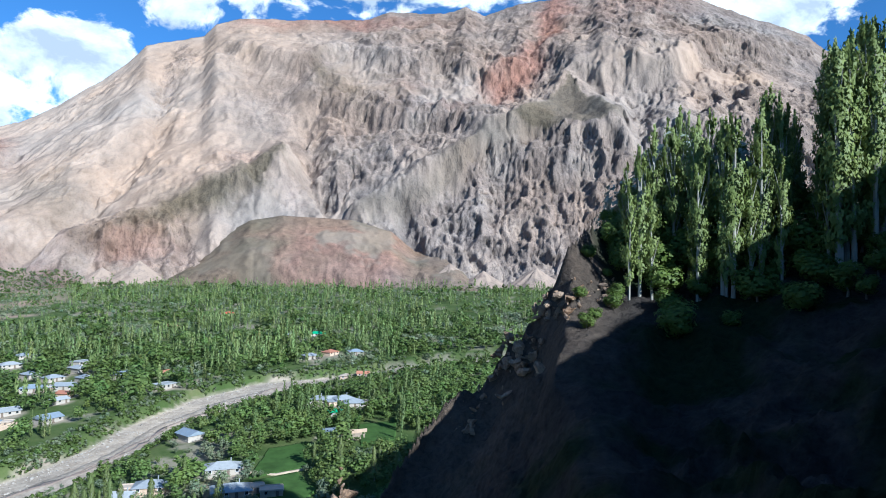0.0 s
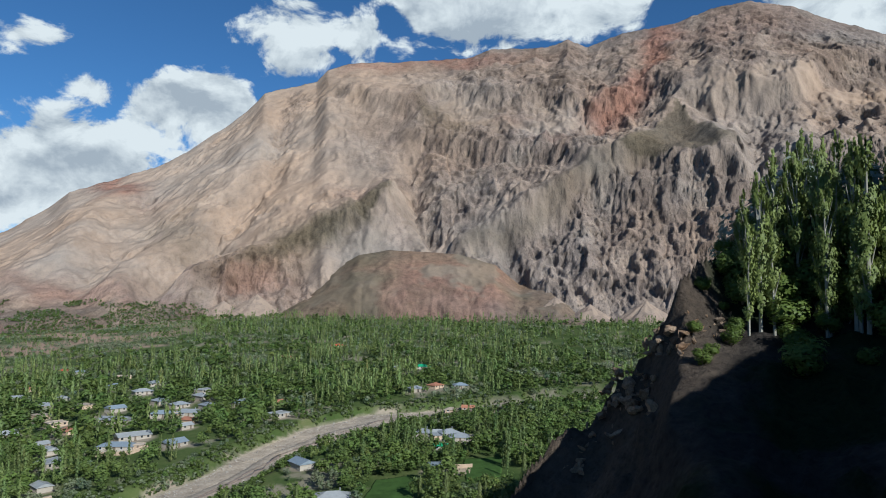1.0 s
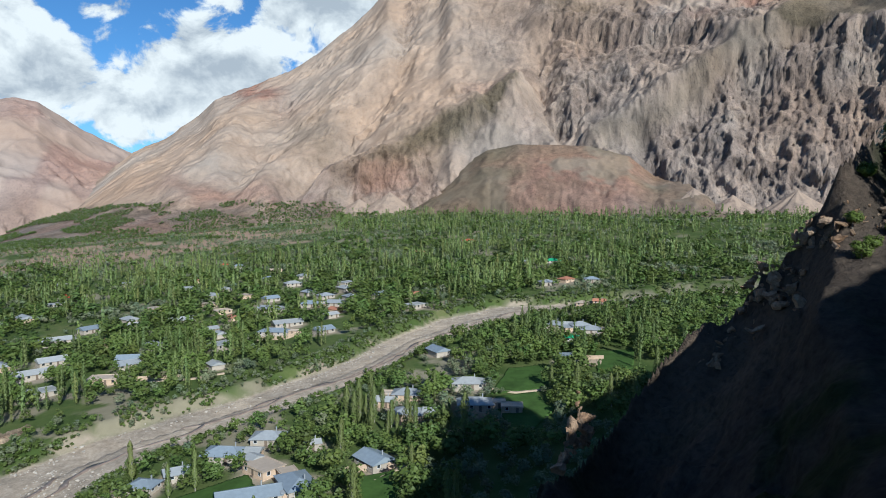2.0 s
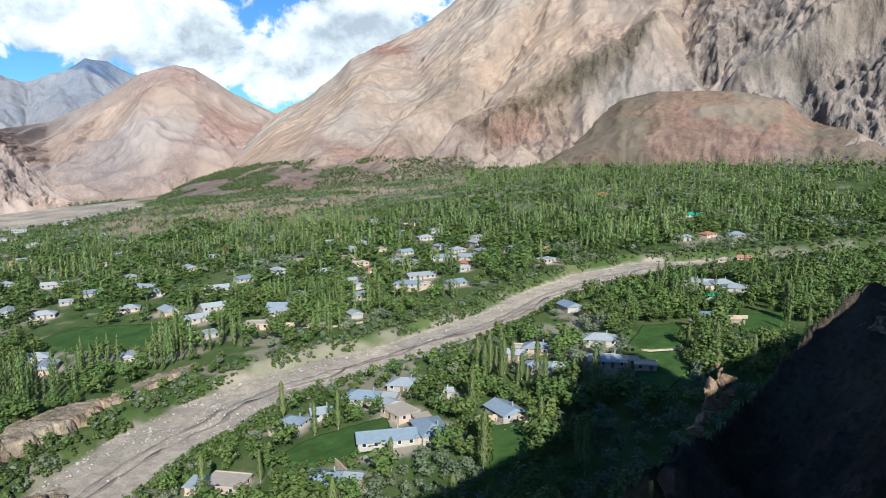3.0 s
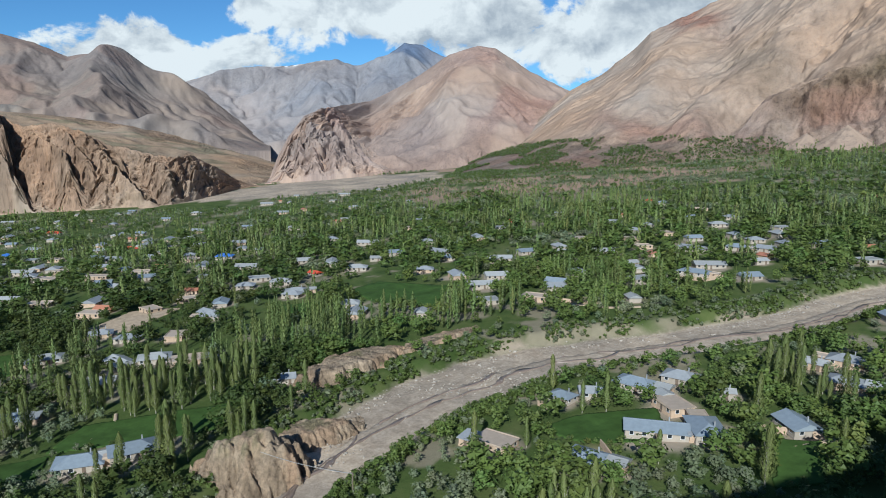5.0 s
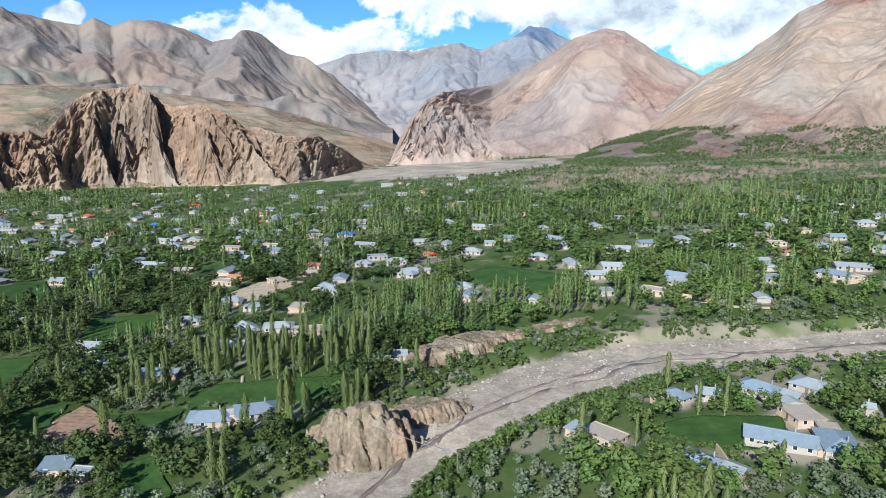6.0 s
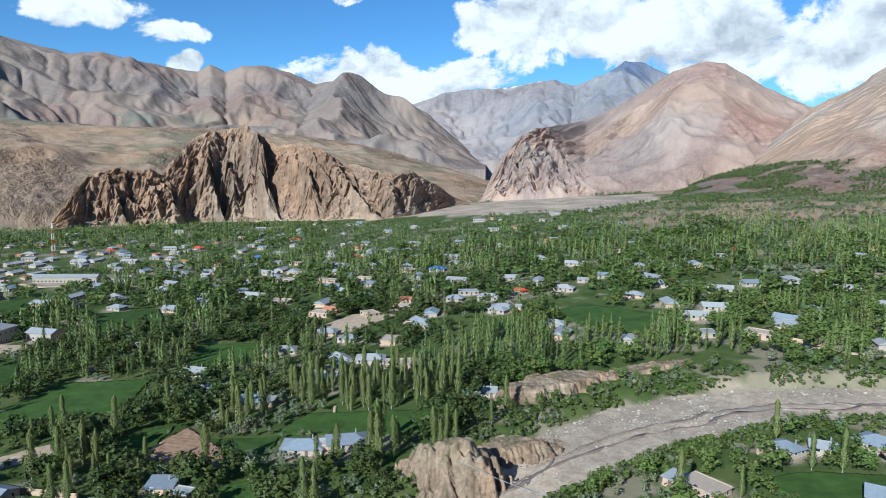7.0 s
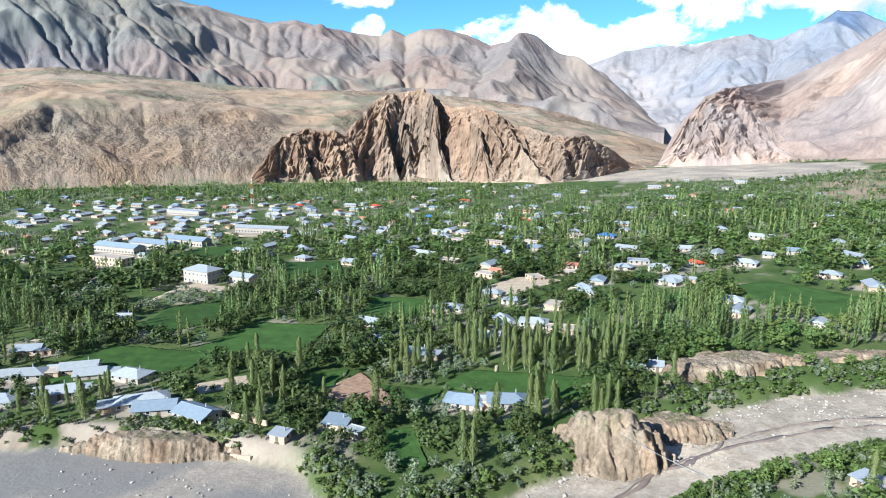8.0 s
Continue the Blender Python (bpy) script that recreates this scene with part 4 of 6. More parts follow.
# lit counterpart of the hillside rock, its sunlight put into a brighter colour
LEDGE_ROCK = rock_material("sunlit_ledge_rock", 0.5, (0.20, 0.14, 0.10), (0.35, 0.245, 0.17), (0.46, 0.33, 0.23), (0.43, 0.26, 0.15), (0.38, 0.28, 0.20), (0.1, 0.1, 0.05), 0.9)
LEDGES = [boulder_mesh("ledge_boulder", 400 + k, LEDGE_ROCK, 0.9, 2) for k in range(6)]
rng = random.Random(5)
for az0, az1, el0, el1, n, size in ((-10.8, -7.8, -1.0, -3.4, 52, 0.66), (-14.4, -10.9, 0.2, -2.2, 40, 0.55), (-8.5, -4.3, -4.8, -8.2, 84, 0.68),
                                    (-2.9, -0.8, -10.3, -12.8, 36, 0.6), (-5.6, -2.8, -8.4, -10.6, 14, 0.55), (7.2, 10.0, -19.4, -20.6, 70, 0.75)):
    for k in range(n):
        f = rng.random()
        az, el = az0 + (az1 - az0) * rng.random(), el0 + (el1 - el0) * f
        rr = np.linspace(45, float(np.interp(az, HILL[:, 0], HILL[:, 2])) + 1.5, 120)
        ee = np.degrees(np.arctan2(hill_height(np.full(120, az), rr) - EYE, rr))
        r = float(rr[np.argmin(np.abs(ee - el))])
        z = float(hill_height(az, r)) + 0.9 * size + (7.0 * f * (1 - abs(az - 8.4) / 1.5) if az0 > 7 and abs(az - 8.4) < 1.2 else 0)
        ob = new("boulder", LEDGES[rng.randrange(6)])
        s = size * (0.35 + 1.5 * rng.random() ** 2)
        ob.matrix_basis = pose(-math.sin(radians(az)) * r, math.cos(radians(az)) * r, z - 0.3, rng.uniform(-25, 25), rng.uniform(-25, 25), rng.uniform(0, 360)) @ Matrix.Diagonal((s * rng.uniform(.8, 1.7), s * rng.uniform(.6, 1.1), s * rng.uniform(.6, 1.7), 1))
        tagged(ob, "ochre broken boulder on the hillside's rocky edge", "boulder", "rocks on the hillside edge")


# ---- eroded bluffs by the river ----
def bluff(name, cx, cy, length, width, turn, height, seed, label, base=-5.0, tilt=0.0, ribs=0.6, cell=0.4, sharp=0.72):
    """A worn terrace edge or knoll of layered earth: an uneven flat top, and flanks cut by rain."""
    nx, ny = int(2.5 * length / cell), int(2.9 * width / cell)
    lx, ly = np.meshgrid(np.linspace(-1.25 * length, 1.25 * length, nx), np.linspace(-1.45 * width, 1.45 * width, ny))
    rad = np.hypot(lx / length, ly / width) + 0.4 * (fbm(lx / 9 + seed, ly / 9, 4, seed) - .5) + .3 * (ridged((lx + .6 * ly) / 5 + seed, (ly - .4 * lx) / 9, 4, seed + 9, .55, .4) - .45) + .3 * (ridged((lx + .5 * ly) / 2.1, (ly - .5 * lx) / 3.5, 3, seed + 19, .55, .4) - .45)
    top = height * (1 - tilt * lx / length) * (1 + .12 * (fbm(lx / 7, ly / 7 + seed, 4, seed + 1) - .5))
    z = top * (1 - np.clip((rad - sharp) / (1.04 - sharp), 0, 1)) ** 0.95
    z = z + 0.16 * height * (ridged((lx + .5 * ly) / 7, (ly - .3 * lx) / 10, 4, seed + 2, .55, .5) - .45) * smooth(.02, .3, z / height)
    z, area = runoff(z, cell, cell, .4, 5)
    # hard and soft layers, dipping
    rib = ridged((lx * .8 + ly * .5 + 1.2 * z) / 2.6 + 2 * fbm(lx / 6, ly / 6, 3, seed + 5), ly / 14, 3, seed + 6, .6)
    side = smooth(.03, .15, z / height) * smooth(.35, .75, rad)
    z = z + ribs * (rib - .4) * side + 1.1 * (fbm(lx / 2.2, ly / 2.2, 4, seed + 4, .6) - .5)
    c, s = math.cos(radians(turn)), math.sin(radians(turn))
    x, y = cx + lx * c - ly * s, cy + lx * s + ly * c
    edge = (rad > 1.12) | (z < .02 * height)
    z = z + floor_z(x, y) + base - 1.5 * edge
    flat = 1 - smooth(.3, .6, rad)
    zone = np.stack([.6 * smooth(.5, .62, fbm(x / 7, y / 7, 4, seed)), np.clip(.35 * flat + .6 * smooth(3, 5.5, np.log(area)), 0, 1), .55 * flat * smooth(.45, .6, fbm(x / 5, y / 5, 4, seed + 2))], -1)
    # layer bands, with the hollows between ribs shaded in the tone
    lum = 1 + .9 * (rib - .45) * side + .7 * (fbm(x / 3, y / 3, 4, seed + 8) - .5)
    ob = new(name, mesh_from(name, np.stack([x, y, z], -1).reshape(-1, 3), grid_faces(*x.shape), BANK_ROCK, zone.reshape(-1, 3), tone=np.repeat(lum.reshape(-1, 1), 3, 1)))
    return tagged(ob, label, "bluff")


BLUFFS = [(-175, 54, 20, 11, 62, 15), (-226, 114, 30, 11, 100, 8), (-230, 152, 28, 7, 95, 5), (-188, -80, 24, 5, 84, 5), (-190, 78, 15, 7, 70, 3)]
bluff("eroded_bluff", *BLUFFS[0], 11, "tall tan eroded earth knoll beside the river bed", tilt=-0.1, ribs=2.6, sharp=.3)
bluff("eroded_bluff", *BLUFFS[1], 12, "tan eroded bluff with gullied flank and flat top", -3.5, tilt=.3)
bluff("eroded_bluff", *BLUFFS[2], 13, "low tan bank of bare earth along the river", -3.5)
bluff("eroded_bluff", *BLUFFS[3], 14, "low bare earth bank under the houses", -4)
bluff("eroded_bluff", *BLUFFS[4], 15, "bare brown terrace edge behind the river knoll", -3.5)


# ---- fields ----
FIELD_GREEN = plain_material("crop_green", (0.045, 0.083, 0.02), 0.3, 0.15, 0.9, 0.1, bump=0.4, per_object=0.18)
FIELD_BROWN = plain_material("ploughed_earth", (0.30, 0.19, 0.125), 0.25, 0.5, 0.95, 0.05, bump=0.6)
FIELD_DRY = plain_material("dry_ground", (0.40, 0.31, 0.22), 0.25, 0.3, 0.95, 0.05, bump=0.4)
FIELDS = [
    ("g", [(-305, -135), (-342, -133), (-355, -107), (-317, -100), (-296, -116)]), ("g", [(-268, -98), (-315, -79), (-311, -43), (-268, -49)]),
    ("g", [(-244, -148), (-278, -133), (-268, -84), (-247, -91), (-227, -128)]), ("g", [(-326, -30), (-369, -28), (-361, 5), (-326, 1)]),
    ("b", [(-226, -34), (-244, -23), (-218, -9), (-204, -10), (-208, -25)]), ("g", [(-232, -22), (-224, 9), (-210, 3), (-217, -9)]),
    ("g", [(-223, -44), (-242, -44), (-247, -28), (-227, -32)]), ("g", [(-227, 7), (-243, 19), (-225, 65), (-206, 56), (-212, 36)]),
    ("g", [(-190, -15), (-194, -2), (-167, 3), (-169, -8)]), ("g", [(-345, 170), (-352, 193), (-308, 216), (-276, 185), (-312, 167)]),
    ("g", [(-71, 248), (-72, 281), (-56, 290), (-51, 259)]), ("g", [(-70, 244), (-54, 255), (-43, 237), (-46, 217), (-54, 215)]),
    ("g", [(-39, 315), (-21, 321), (-19, 290), (-34, 283)]), ("g", [(-138, 127), (-135, 145), (-123, 164), (-114, 157), (-112, 142), (-122, 131)]),
]
FIELDS += [("g", [(-89, 171), (-80, 178), (-69, 159), (-76, 148)]), ("d", [(-240, -66), (-232, -62), (-222, -78), (-230, -84)]), ("d", [(-41, 305), (-34, 306), (-33, 292), (-40, 290)]),
           ("g", [(-420, -90), (-470, -100), (-480, -60), (-425, -50)]), ("d", [(-381, 35), (-405, 62), (-389, 87), (-351, 42)]), ("g", [(-480, -190), (-540, -180), (-545, -140), (-490, -145)]),
           ("g", [(-330, 120), (-345, 128), (-335, 150), (-318, 140)]), ("d", [(-390, -150), (-402, -138), (-388, -110), (-376, -120)])]


def field(poly, mat, name, label):
    """A worked plot: a finely cut sheet on the ground with furrow relief and a low uneven rim."""
    poly = np.array(poly, float)
    c = poly.mean(0)
    e = poly[1] - poly[0]
    e /= np.linalg.norm(e)
    f = np.array([-e[1], e[0]])
    pu, pv = (poly - c) @ e, (poly - c) @ f
    n = 56
    U, V = np.meshgrid(np.linspace(pu.min(), pu.max(), n), np.linspace(pv.min(), pv.max(), n), indexing="ij")
    x, y = c[0] + U * e[0] + V * f[0], c[1] + U * e[1] + V * f[1]
    wob = 1.6 * (fbm(x / 6, y / 6, 3, 3) - .5)
    keep = inside(poly, x + wob, y + wob)
    z = ground_z(x, y) + 0.35 + (0.1 if mat is FIELD_BROWN else 0.03) * np.abs(np.sin(U * 1.3)) + 0.12 * fbm(x / 2, y / 2, 3, 8)
    faces = grid_faces(n, n)
    ok = keep.ravel()[faces].all(1)
    faces = faces[ok]
    used = np.unique(faces)
    index = np.full(n * n, -1)
    index[used] = np.arange(len(used))
    verts = np.stack([x, y, z], -1).reshape(-1, 3)[used]
    low = verts - np.array([0, 0, 1.2])
    faces = index[faces]
    edges = np.concatenate([faces[:, [0, 1]], faces[:, [1, 2]], faces[:, [2, 3]], faces[:, [3, 0]]])
    key = np.sort(edges, 1)
    _, first, count = np.unique(key, axis=0, return_index=True, return_counts=True)
    rim = edges[first[count == 1]]
    k = len(verts)
    skirt = np.stack([rim[:, 1], rim[:, 0], rim[:, 0] + k, rim[:, 1] + k], 1)
    ob = new(name, mesh_from(name, np.concatenate([verts, low]), np.concatenate([faces, skirt]), mat))
    return tagged(ob, label, "field", kind="structure")


for kind, poly in FIELDS:
    field(poly, *{"g": (FIELD_GREEN, "crop_field", "dark green crop field between trees"), "b": (FIELD_BROWN, "ploughed_field", "ploughed reddish-brown plot with furrows"),
                  "d": (FIELD_DRY, "dirt_yard", "bare dry dirt yard")}[kind])


# ---- dirt roads and paths ----
def road(points, width, label):
    """A worn dirt track with a slight crown, laid along the ground."""
    p = np.array(points, float)
    seg = np.r_[0, np.cumsum(np.hypot(*np.diff(p, axis=0).T))]
    t = np.arange(0, seg[-1], 1.5)
    x, y = np.interp(t, seg, p[:, 0]), np.interp(t, seg, p[:, 1])
    x, y = x + 1.2 * (fbm(t / 18, t * 0 + p[0, 0], 3, 5) - .5), y + 1.2 * (fbm(t / 18, t * 0 + p[0, 1], 3, 6) - .5)
    tx, ty = np.gradient(x), np.gradient(y)
    L = np.hypot(tx, ty)
    rows = []
    for k, dz in ((-1.15, -.6), (-1, .3), (0, .42), (1, .3), (1.15, -.6)):
        w = width / 2 * k * (1 + .25 * (fbm(t / 6, t * 0 + k, 3, 9) - .5))
        px, py = x - ty / L * w, y + tx / L * w
        rows.append(np.stack([px, py, ground_z(px, py) + dz], -1))
    v = np.stack(rows, 0).reshape(-1, 3)
    ob = new("dirt_road", mesh_from("dirt_road", v, grid_faces(5, len(t)), FIELD_DRY))
    tagged(ob, label, "road", kind="structure")


ROADS = [([(-623, -184), (-602, -163), (-604, -117), (-578, -78), (-566, -52)], 7), ([(-283, -170), (-298, -165), (-325, -158), (-348, -150), (-382, -144), (-396, -132)], 5),
         ([(-238, 230), (-209, 240), (-198, 251)], 3), ([(-86, 165), (-82, 173), (-78, 182)], 2.5), ([(-76, 256), (-62, 252), (-51, 258)], 1.6), ([(-19, 345), (-12, 348), (-2, 336), (6, 325)], 4),
         ([(-228, 20), (-236, 28), (-246, 30)], 1.2)]
for points, width in ROADS:
    road(points, width, "pale dusty dirt track between plots")


# ---- houses ----
METALS = {"white": (0.32, 0.322, 0.318), "pale blue": (0.215, 0.25, 0.285), "grey": (0.27, 0.28, 0.29), "blue": (0.06, 0.17, 0.50), "red": (0.55, 0.08, 0.04), "green": (0.03, 0.30, 0.13), "tan": (0.44, 0.35, 0.27), "rust": (0.40, 0.17, 0.10)}
ROOFS = {k: plain_material("roof_" + k.replace(" ", "_"), c, 0.12, 0.6, 0.5, 0.4, bump=0.1, per_object=0.12) for k, c in METALS.items()}
WALLS = {"white": plain_material("lime_plaster", (0.37, 0.32, 0.265), 0.1, 0.8, 0.9, 0.2, bump=0.2, per_object=0.08), "tan": plain_material("mud_plaster", (0.46, 0.34, 0.245), 0.18, 0.8, 0.95, 0.1, bump=0.4, per_object=0.12)}
FRAME = plain_material("painted_frame", (0.65, 0.66, 0.68), 0.1, 2, 0.6, 0.3)
PANE = plain_material("window_glass", (0.02, 0.025, 0.03), 0.2, 1, 0.08, 0.5)
DOOR = plain_material("door_paint", (0.16, 0.12, 0.09), 0.25, 2, 0.7, 0.3)


def poly_mesh(name, verts, faces, mat):
    me = bpy.data.meshes.new(name)
    me.from_pydata([tuple(v) for v in verts], [], faces)
    me.materials.append(mat)
    me.update()
    return me


def box_data(x0, x1, y0, y1, z0, z1):
    v = [(x0, y0, z0), (x1, y0, z0), (x1, y1, z0), (x0, y1, z0), (x0, y0, z1), (x1, y0, z1), (x1, y1, z1), (x0, y1, z1)]
    f = [(0, 3, 2, 1), (4, 5, 6, 7), (0, 1, 5, 4), (1, 2, 6, 5), (2, 3, 7, 6), (3, 0, 4, 7)]
    return v, f


def merge(*boxes):
    verts, faces = [], []
    for v, f in boxes:
        k = len(verts)
        verts += v
        faces += [tuple(i + k for i in q) for q in f]
    return verts, faces


def roof_data(w, d, z, rise, over, kind):
    """A sheet-metal roof with eaves: hip, gable, or a single pitch."""
    x, y, t = w / 2 + over, d / 2 + over, 0.12
    if kind == "hip":
        k = min(x, y) * 0.95
        ridge = [(-x + k, 0, z + rise), (x - k, 0, z + rise)]
    elif kind == "gable":
        ridge = [(-x, 0, z + rise), (x, 0, z + rise)]
    else:
        v = [(-x, -y, z), (x, -y, z), (x, y, z + rise), (-x, y, z + rise)]
        v += [(a, b, c - t) for a, b, c in v]
        return v, [(0, 1, 2, 3), (7, 6, 5, 4), (0, 4, 5, 1), (1, 5, 6, 2), (2, 6, 7, 3), (3, 7, 4, 0)]
    top = [(-x, -y, z), (x, -y, z), (x, y, z), (-x, y, z)] + ridge
    v = top + [(a, b, c - t) for a, b, c in top[:4]]
    f = [(0, 1, 5, 4), (2, 3, 4, 5), (1, 2, 5), (3, 0, 4), (9, 8, 7, 6), (0, 6, 7, 1), (1, 7, 8, 2), (2, 8, 9, 3), (3, 9, 6, 0)]
    # a ridge cap
    cap = box_data(ridge[0][0], ridge[1][0], -0.12, 0.12, z + rise - 0.05, z + rise + 0.08)
    return merge((v, f), cap)


HOUSES = {}


def house(w, d, h, roof, roof_colour, wall_colour, storeys=1, detail=True):
    """A village house: plastered walls, sheet-metal roof, framed windows, door, a flue. Built once a kind and then copied."""
    key = (w, d, h, roof, roof_colour, wall_colour, storeys, detail)
    if key in HOUSES:
        return HOUSES[key], True
    root = new("house")
    tagged(root, f"{'two-storey ' if storeys > 1 else ''}{wall_colour} plastered house with {roof_colour} {'flat' if roof == 'flat' else 'metal'} roof", "house", "village houses")
    walls = box_data(-w / 2, w / 2, -d / 2, d / 2, -2.0, h)
    plinth = box_data(-w / 2 - 0.12, w / 2 + 0.12, -d / 2 - 0.12, d / 2 + 0.12, -2.0, 0.35)
    part("wall", poly_mesh("house_wall", *merge(walls, plinth), WALLS[wall_colour]), root)
    if roof == "flat":
        rim = merge(box_data(-w / 2 - .35, w / 2 + .35, -d / 2 - .35, d / 2 + .35, h, h + .22), box_data(-w / 2 - .1, w / 2 + .1, -d / 2 - .1, -d / 2 + .15, h + .22, h + .45), box_data(-w / 2 - .1, w / 2 + .1, d / 2 - .15, d / 2 + .1, h + .22, h + .45))
        part("roof", poly_mesh("house_roof", *rim, ROOFS[roof_colour]), root)
    else:
        rise = min(w, d) * (0.21 if roof != "lean" else 0.14)
        rf = part("roof", poly_mesh("house_roof", *roof_data(w, d, h, rise, 0.55, roof), ROOFS[roof_colour]), root)
        if detail:
            part("chimney", poly_mesh("house_flue", *box_data(w * .2, w * .2 + .35, d * .15, d * .15 + .35, h, h + rise + .9), ROOFS["grey"]), rf)
    ring = [(sx * w_, y_, sz * h_) for y_ in (-.06, .02) for w_, h_ in ((.62, .72), (.52, .62)) for sx, sz in ((-1, -1), (1, -1), (1, 1), (-1, 1))]
    rf_ = []
    for i in range(4):
        j = (i + 1) % 4
        rf_ += [(i, j, j + 4, i + 4), (i + 8, i + 12, j + 12, j + 8), (i, i + 8, j + 8, j), (i + 4, j + 4, j + 12, i + 12)]
    wm = poly_mesh("window_frame", ring, rf_, FRAME)
    if not detail:
        wm = poly_mesh("window_pane", *box_data(-.55, .55, -.05, .02, -.62, .62), PANE)
    pm = poly_mesh("window_pane", *box_data(-.52, .52, -.03, .0, -.62, .62), PANE)
    sides = [(0, -d / 2, w, 0), (w / 2, 0, d, 90)] + ([(0, d / 2, w, 180), (-w / 2, 0, d, -90)] if detail else [])
    for cx, cy, span, turn in sides:
        n = max(1, int(span / 3.0))
        for level in range(storeys):
            z = 1.75 + level * h / storeys
            for k in range(n):
                if turn == 0 and level == 0 and k == n // 2:
                    continue
                q = (k + .5) / n * span - span / 2
                at = pose(cx + q * math.cos(radians(turn)), cy + q * math.sin(radians(turn)), z, 0, 0, turn)
                wob = part("window", wm, root, at=at @ pose(0, -0.01, 0))
                if detail:
                    part("pane", pm, wob)
    q = ((max(1, int(w / 3.0)) // 2) + .5) / max(1, int(w / 3.0)) * w - w / 2
    part("door", poly_mesh("house_door", *merge(box_data(q - .5, q + .5, -d / 2 - .05, -d / 2 + .02, 0.35, 2.4), box_data(q - .6, q + .6, -d / 2 - .5, -d / 2 + .0, 0.0, .35)), DOOR), root)
    HOUSES[key] = root
    return root, False


PLACED = []   # x, y, radius of what stands on the ground


def put_house(x, y, turn, *kind, z=None):
    root, again = house(*kind)
    at = pose(x, y, float(ground_z(np.array(x, float), np.array(y, float))) if z is None else z, 0, 0, turn)
    if again:
        root = copy_thing(root, at)
    else:
        root.matrix_basis = at
    PLACED.append((x, y, 0.62 * max(kind[0], kind[1]) + 1.0))
    return root


def wall_run(x0, y0, x1, y1, h=2.0, t=0.4):
    """A mud garden wall with a rounded cap, following the ground."""
    n = max(2, int(math.hypot(x1 - x0, y1 - y0) / 2.5))
    L = math.hypot(x1 - x0, y1 - y0)
    nx, ny = -(y1 - y0) / L * t / 2, (x1 - x0) / L * t / 2
    verts, faces = [], []
    for i in range(n + 1):
        x, y = x0 + (x1 - x0) * i / n, y0 + (y1 - y0) * i / n
        z = float(ground_z(np.array(x), np.array(y)))
        hh = h * (0.92 + 0.12 * rng.random())
        verts += [(x + nx, y + ny, z - .5), (x + nx, y + ny, z + hh - .15), (x, y, z + hh), (x - nx, y - ny, z + hh - .15), (x - nx, y - ny, z - .5)]
    for i in range(n):
        a = i * 5
        faces += [(a + k, a + k + 1, a + k + 6, a + k + 5) for k in range(4)]
    faces += [(0, 1, 2, 3, 4), (n * 5 + 4, n * 5 + 3, n * 5 + 2, n * 5 + 1, n * 5)]
    ob = new("garden_wall", poly_mesh("garden_wall", verts, faces, WALLS["tan"]))
    tagged(ob, "low tan mud garden wall round a yard", "wall", "garden walls")


L1, L2, L3, L4 = (10.5, 8, 2.4), (13, 8.5, 2.5), (7.5, 6, 2.3), (17, 8, 2.5)
NEAR = [  # x, y, turn, size, roof, roof colour, wall colour
    (-108, 229, 10, L3, "gable", "white", "tan"), (-102, 238, 15, L1, "hip", "grey", "tan"), (-93, 219, 12, L1, "hip", "grey", "tan"), (-82, 255, 20, L2, "hip", "white", "white"),
    (-72, 233, 20, L2, "hip", "white", "tan"), (-58, 233, 15, L3, "flat", "tan", "tan"), (-48, 297, 15, L3, "lean", "pale blue", "white"), (-52, 331, 10, L3, "hip", "green", "white"),
    (-66, 357, 10, L1, "hip", "grey", "white"), (-52, 358, 30, L1, "hip", "grey", "white"), (-45, 350, 10, L1, "hip", "grey", "white"), (-88, 180, -30, L1, "gable", "pale blue", "white"),
    (-112, 150, 42, L4, "gable", "pale blue", "white"), (-103, 160, -40, L2, "hip", "pale blue", "white"), (-137, 172, 15, L2, "hip", "pale blue", "white"), (-131, 187, 20, L1, "hip", "grey", "white"),
    (-113, 185, 40, (5, 4, 2.8), "gable", "white", "white"), (-119, 167, -20, L1, "flat", "tan", "tan"), (-147, 148, 10, L3, "hip", "pale blue", "white"), (-143, 157, 50, L3, "gable", "grey", "white"),
    (-113, 124, 20, L1, "hip", "pale blue", "white"), (-137, 112, 20, L1, "flat", "tan", "tan"), (-217, 317, 15, L4, "hip", "pale blue", "white"), (-259, 374, 5, L4, "gable", "grey", "white"),
    (-239, 392, 15, L2, "hip", "pale blue", "white"), (-222, 396, 10, L1, "gable", "grey", "white"), (-62, 437, 0, L3, "hip", "tan", "tan"), (-52, 444, 0, L3, "gable", "rust", "tan"),
]
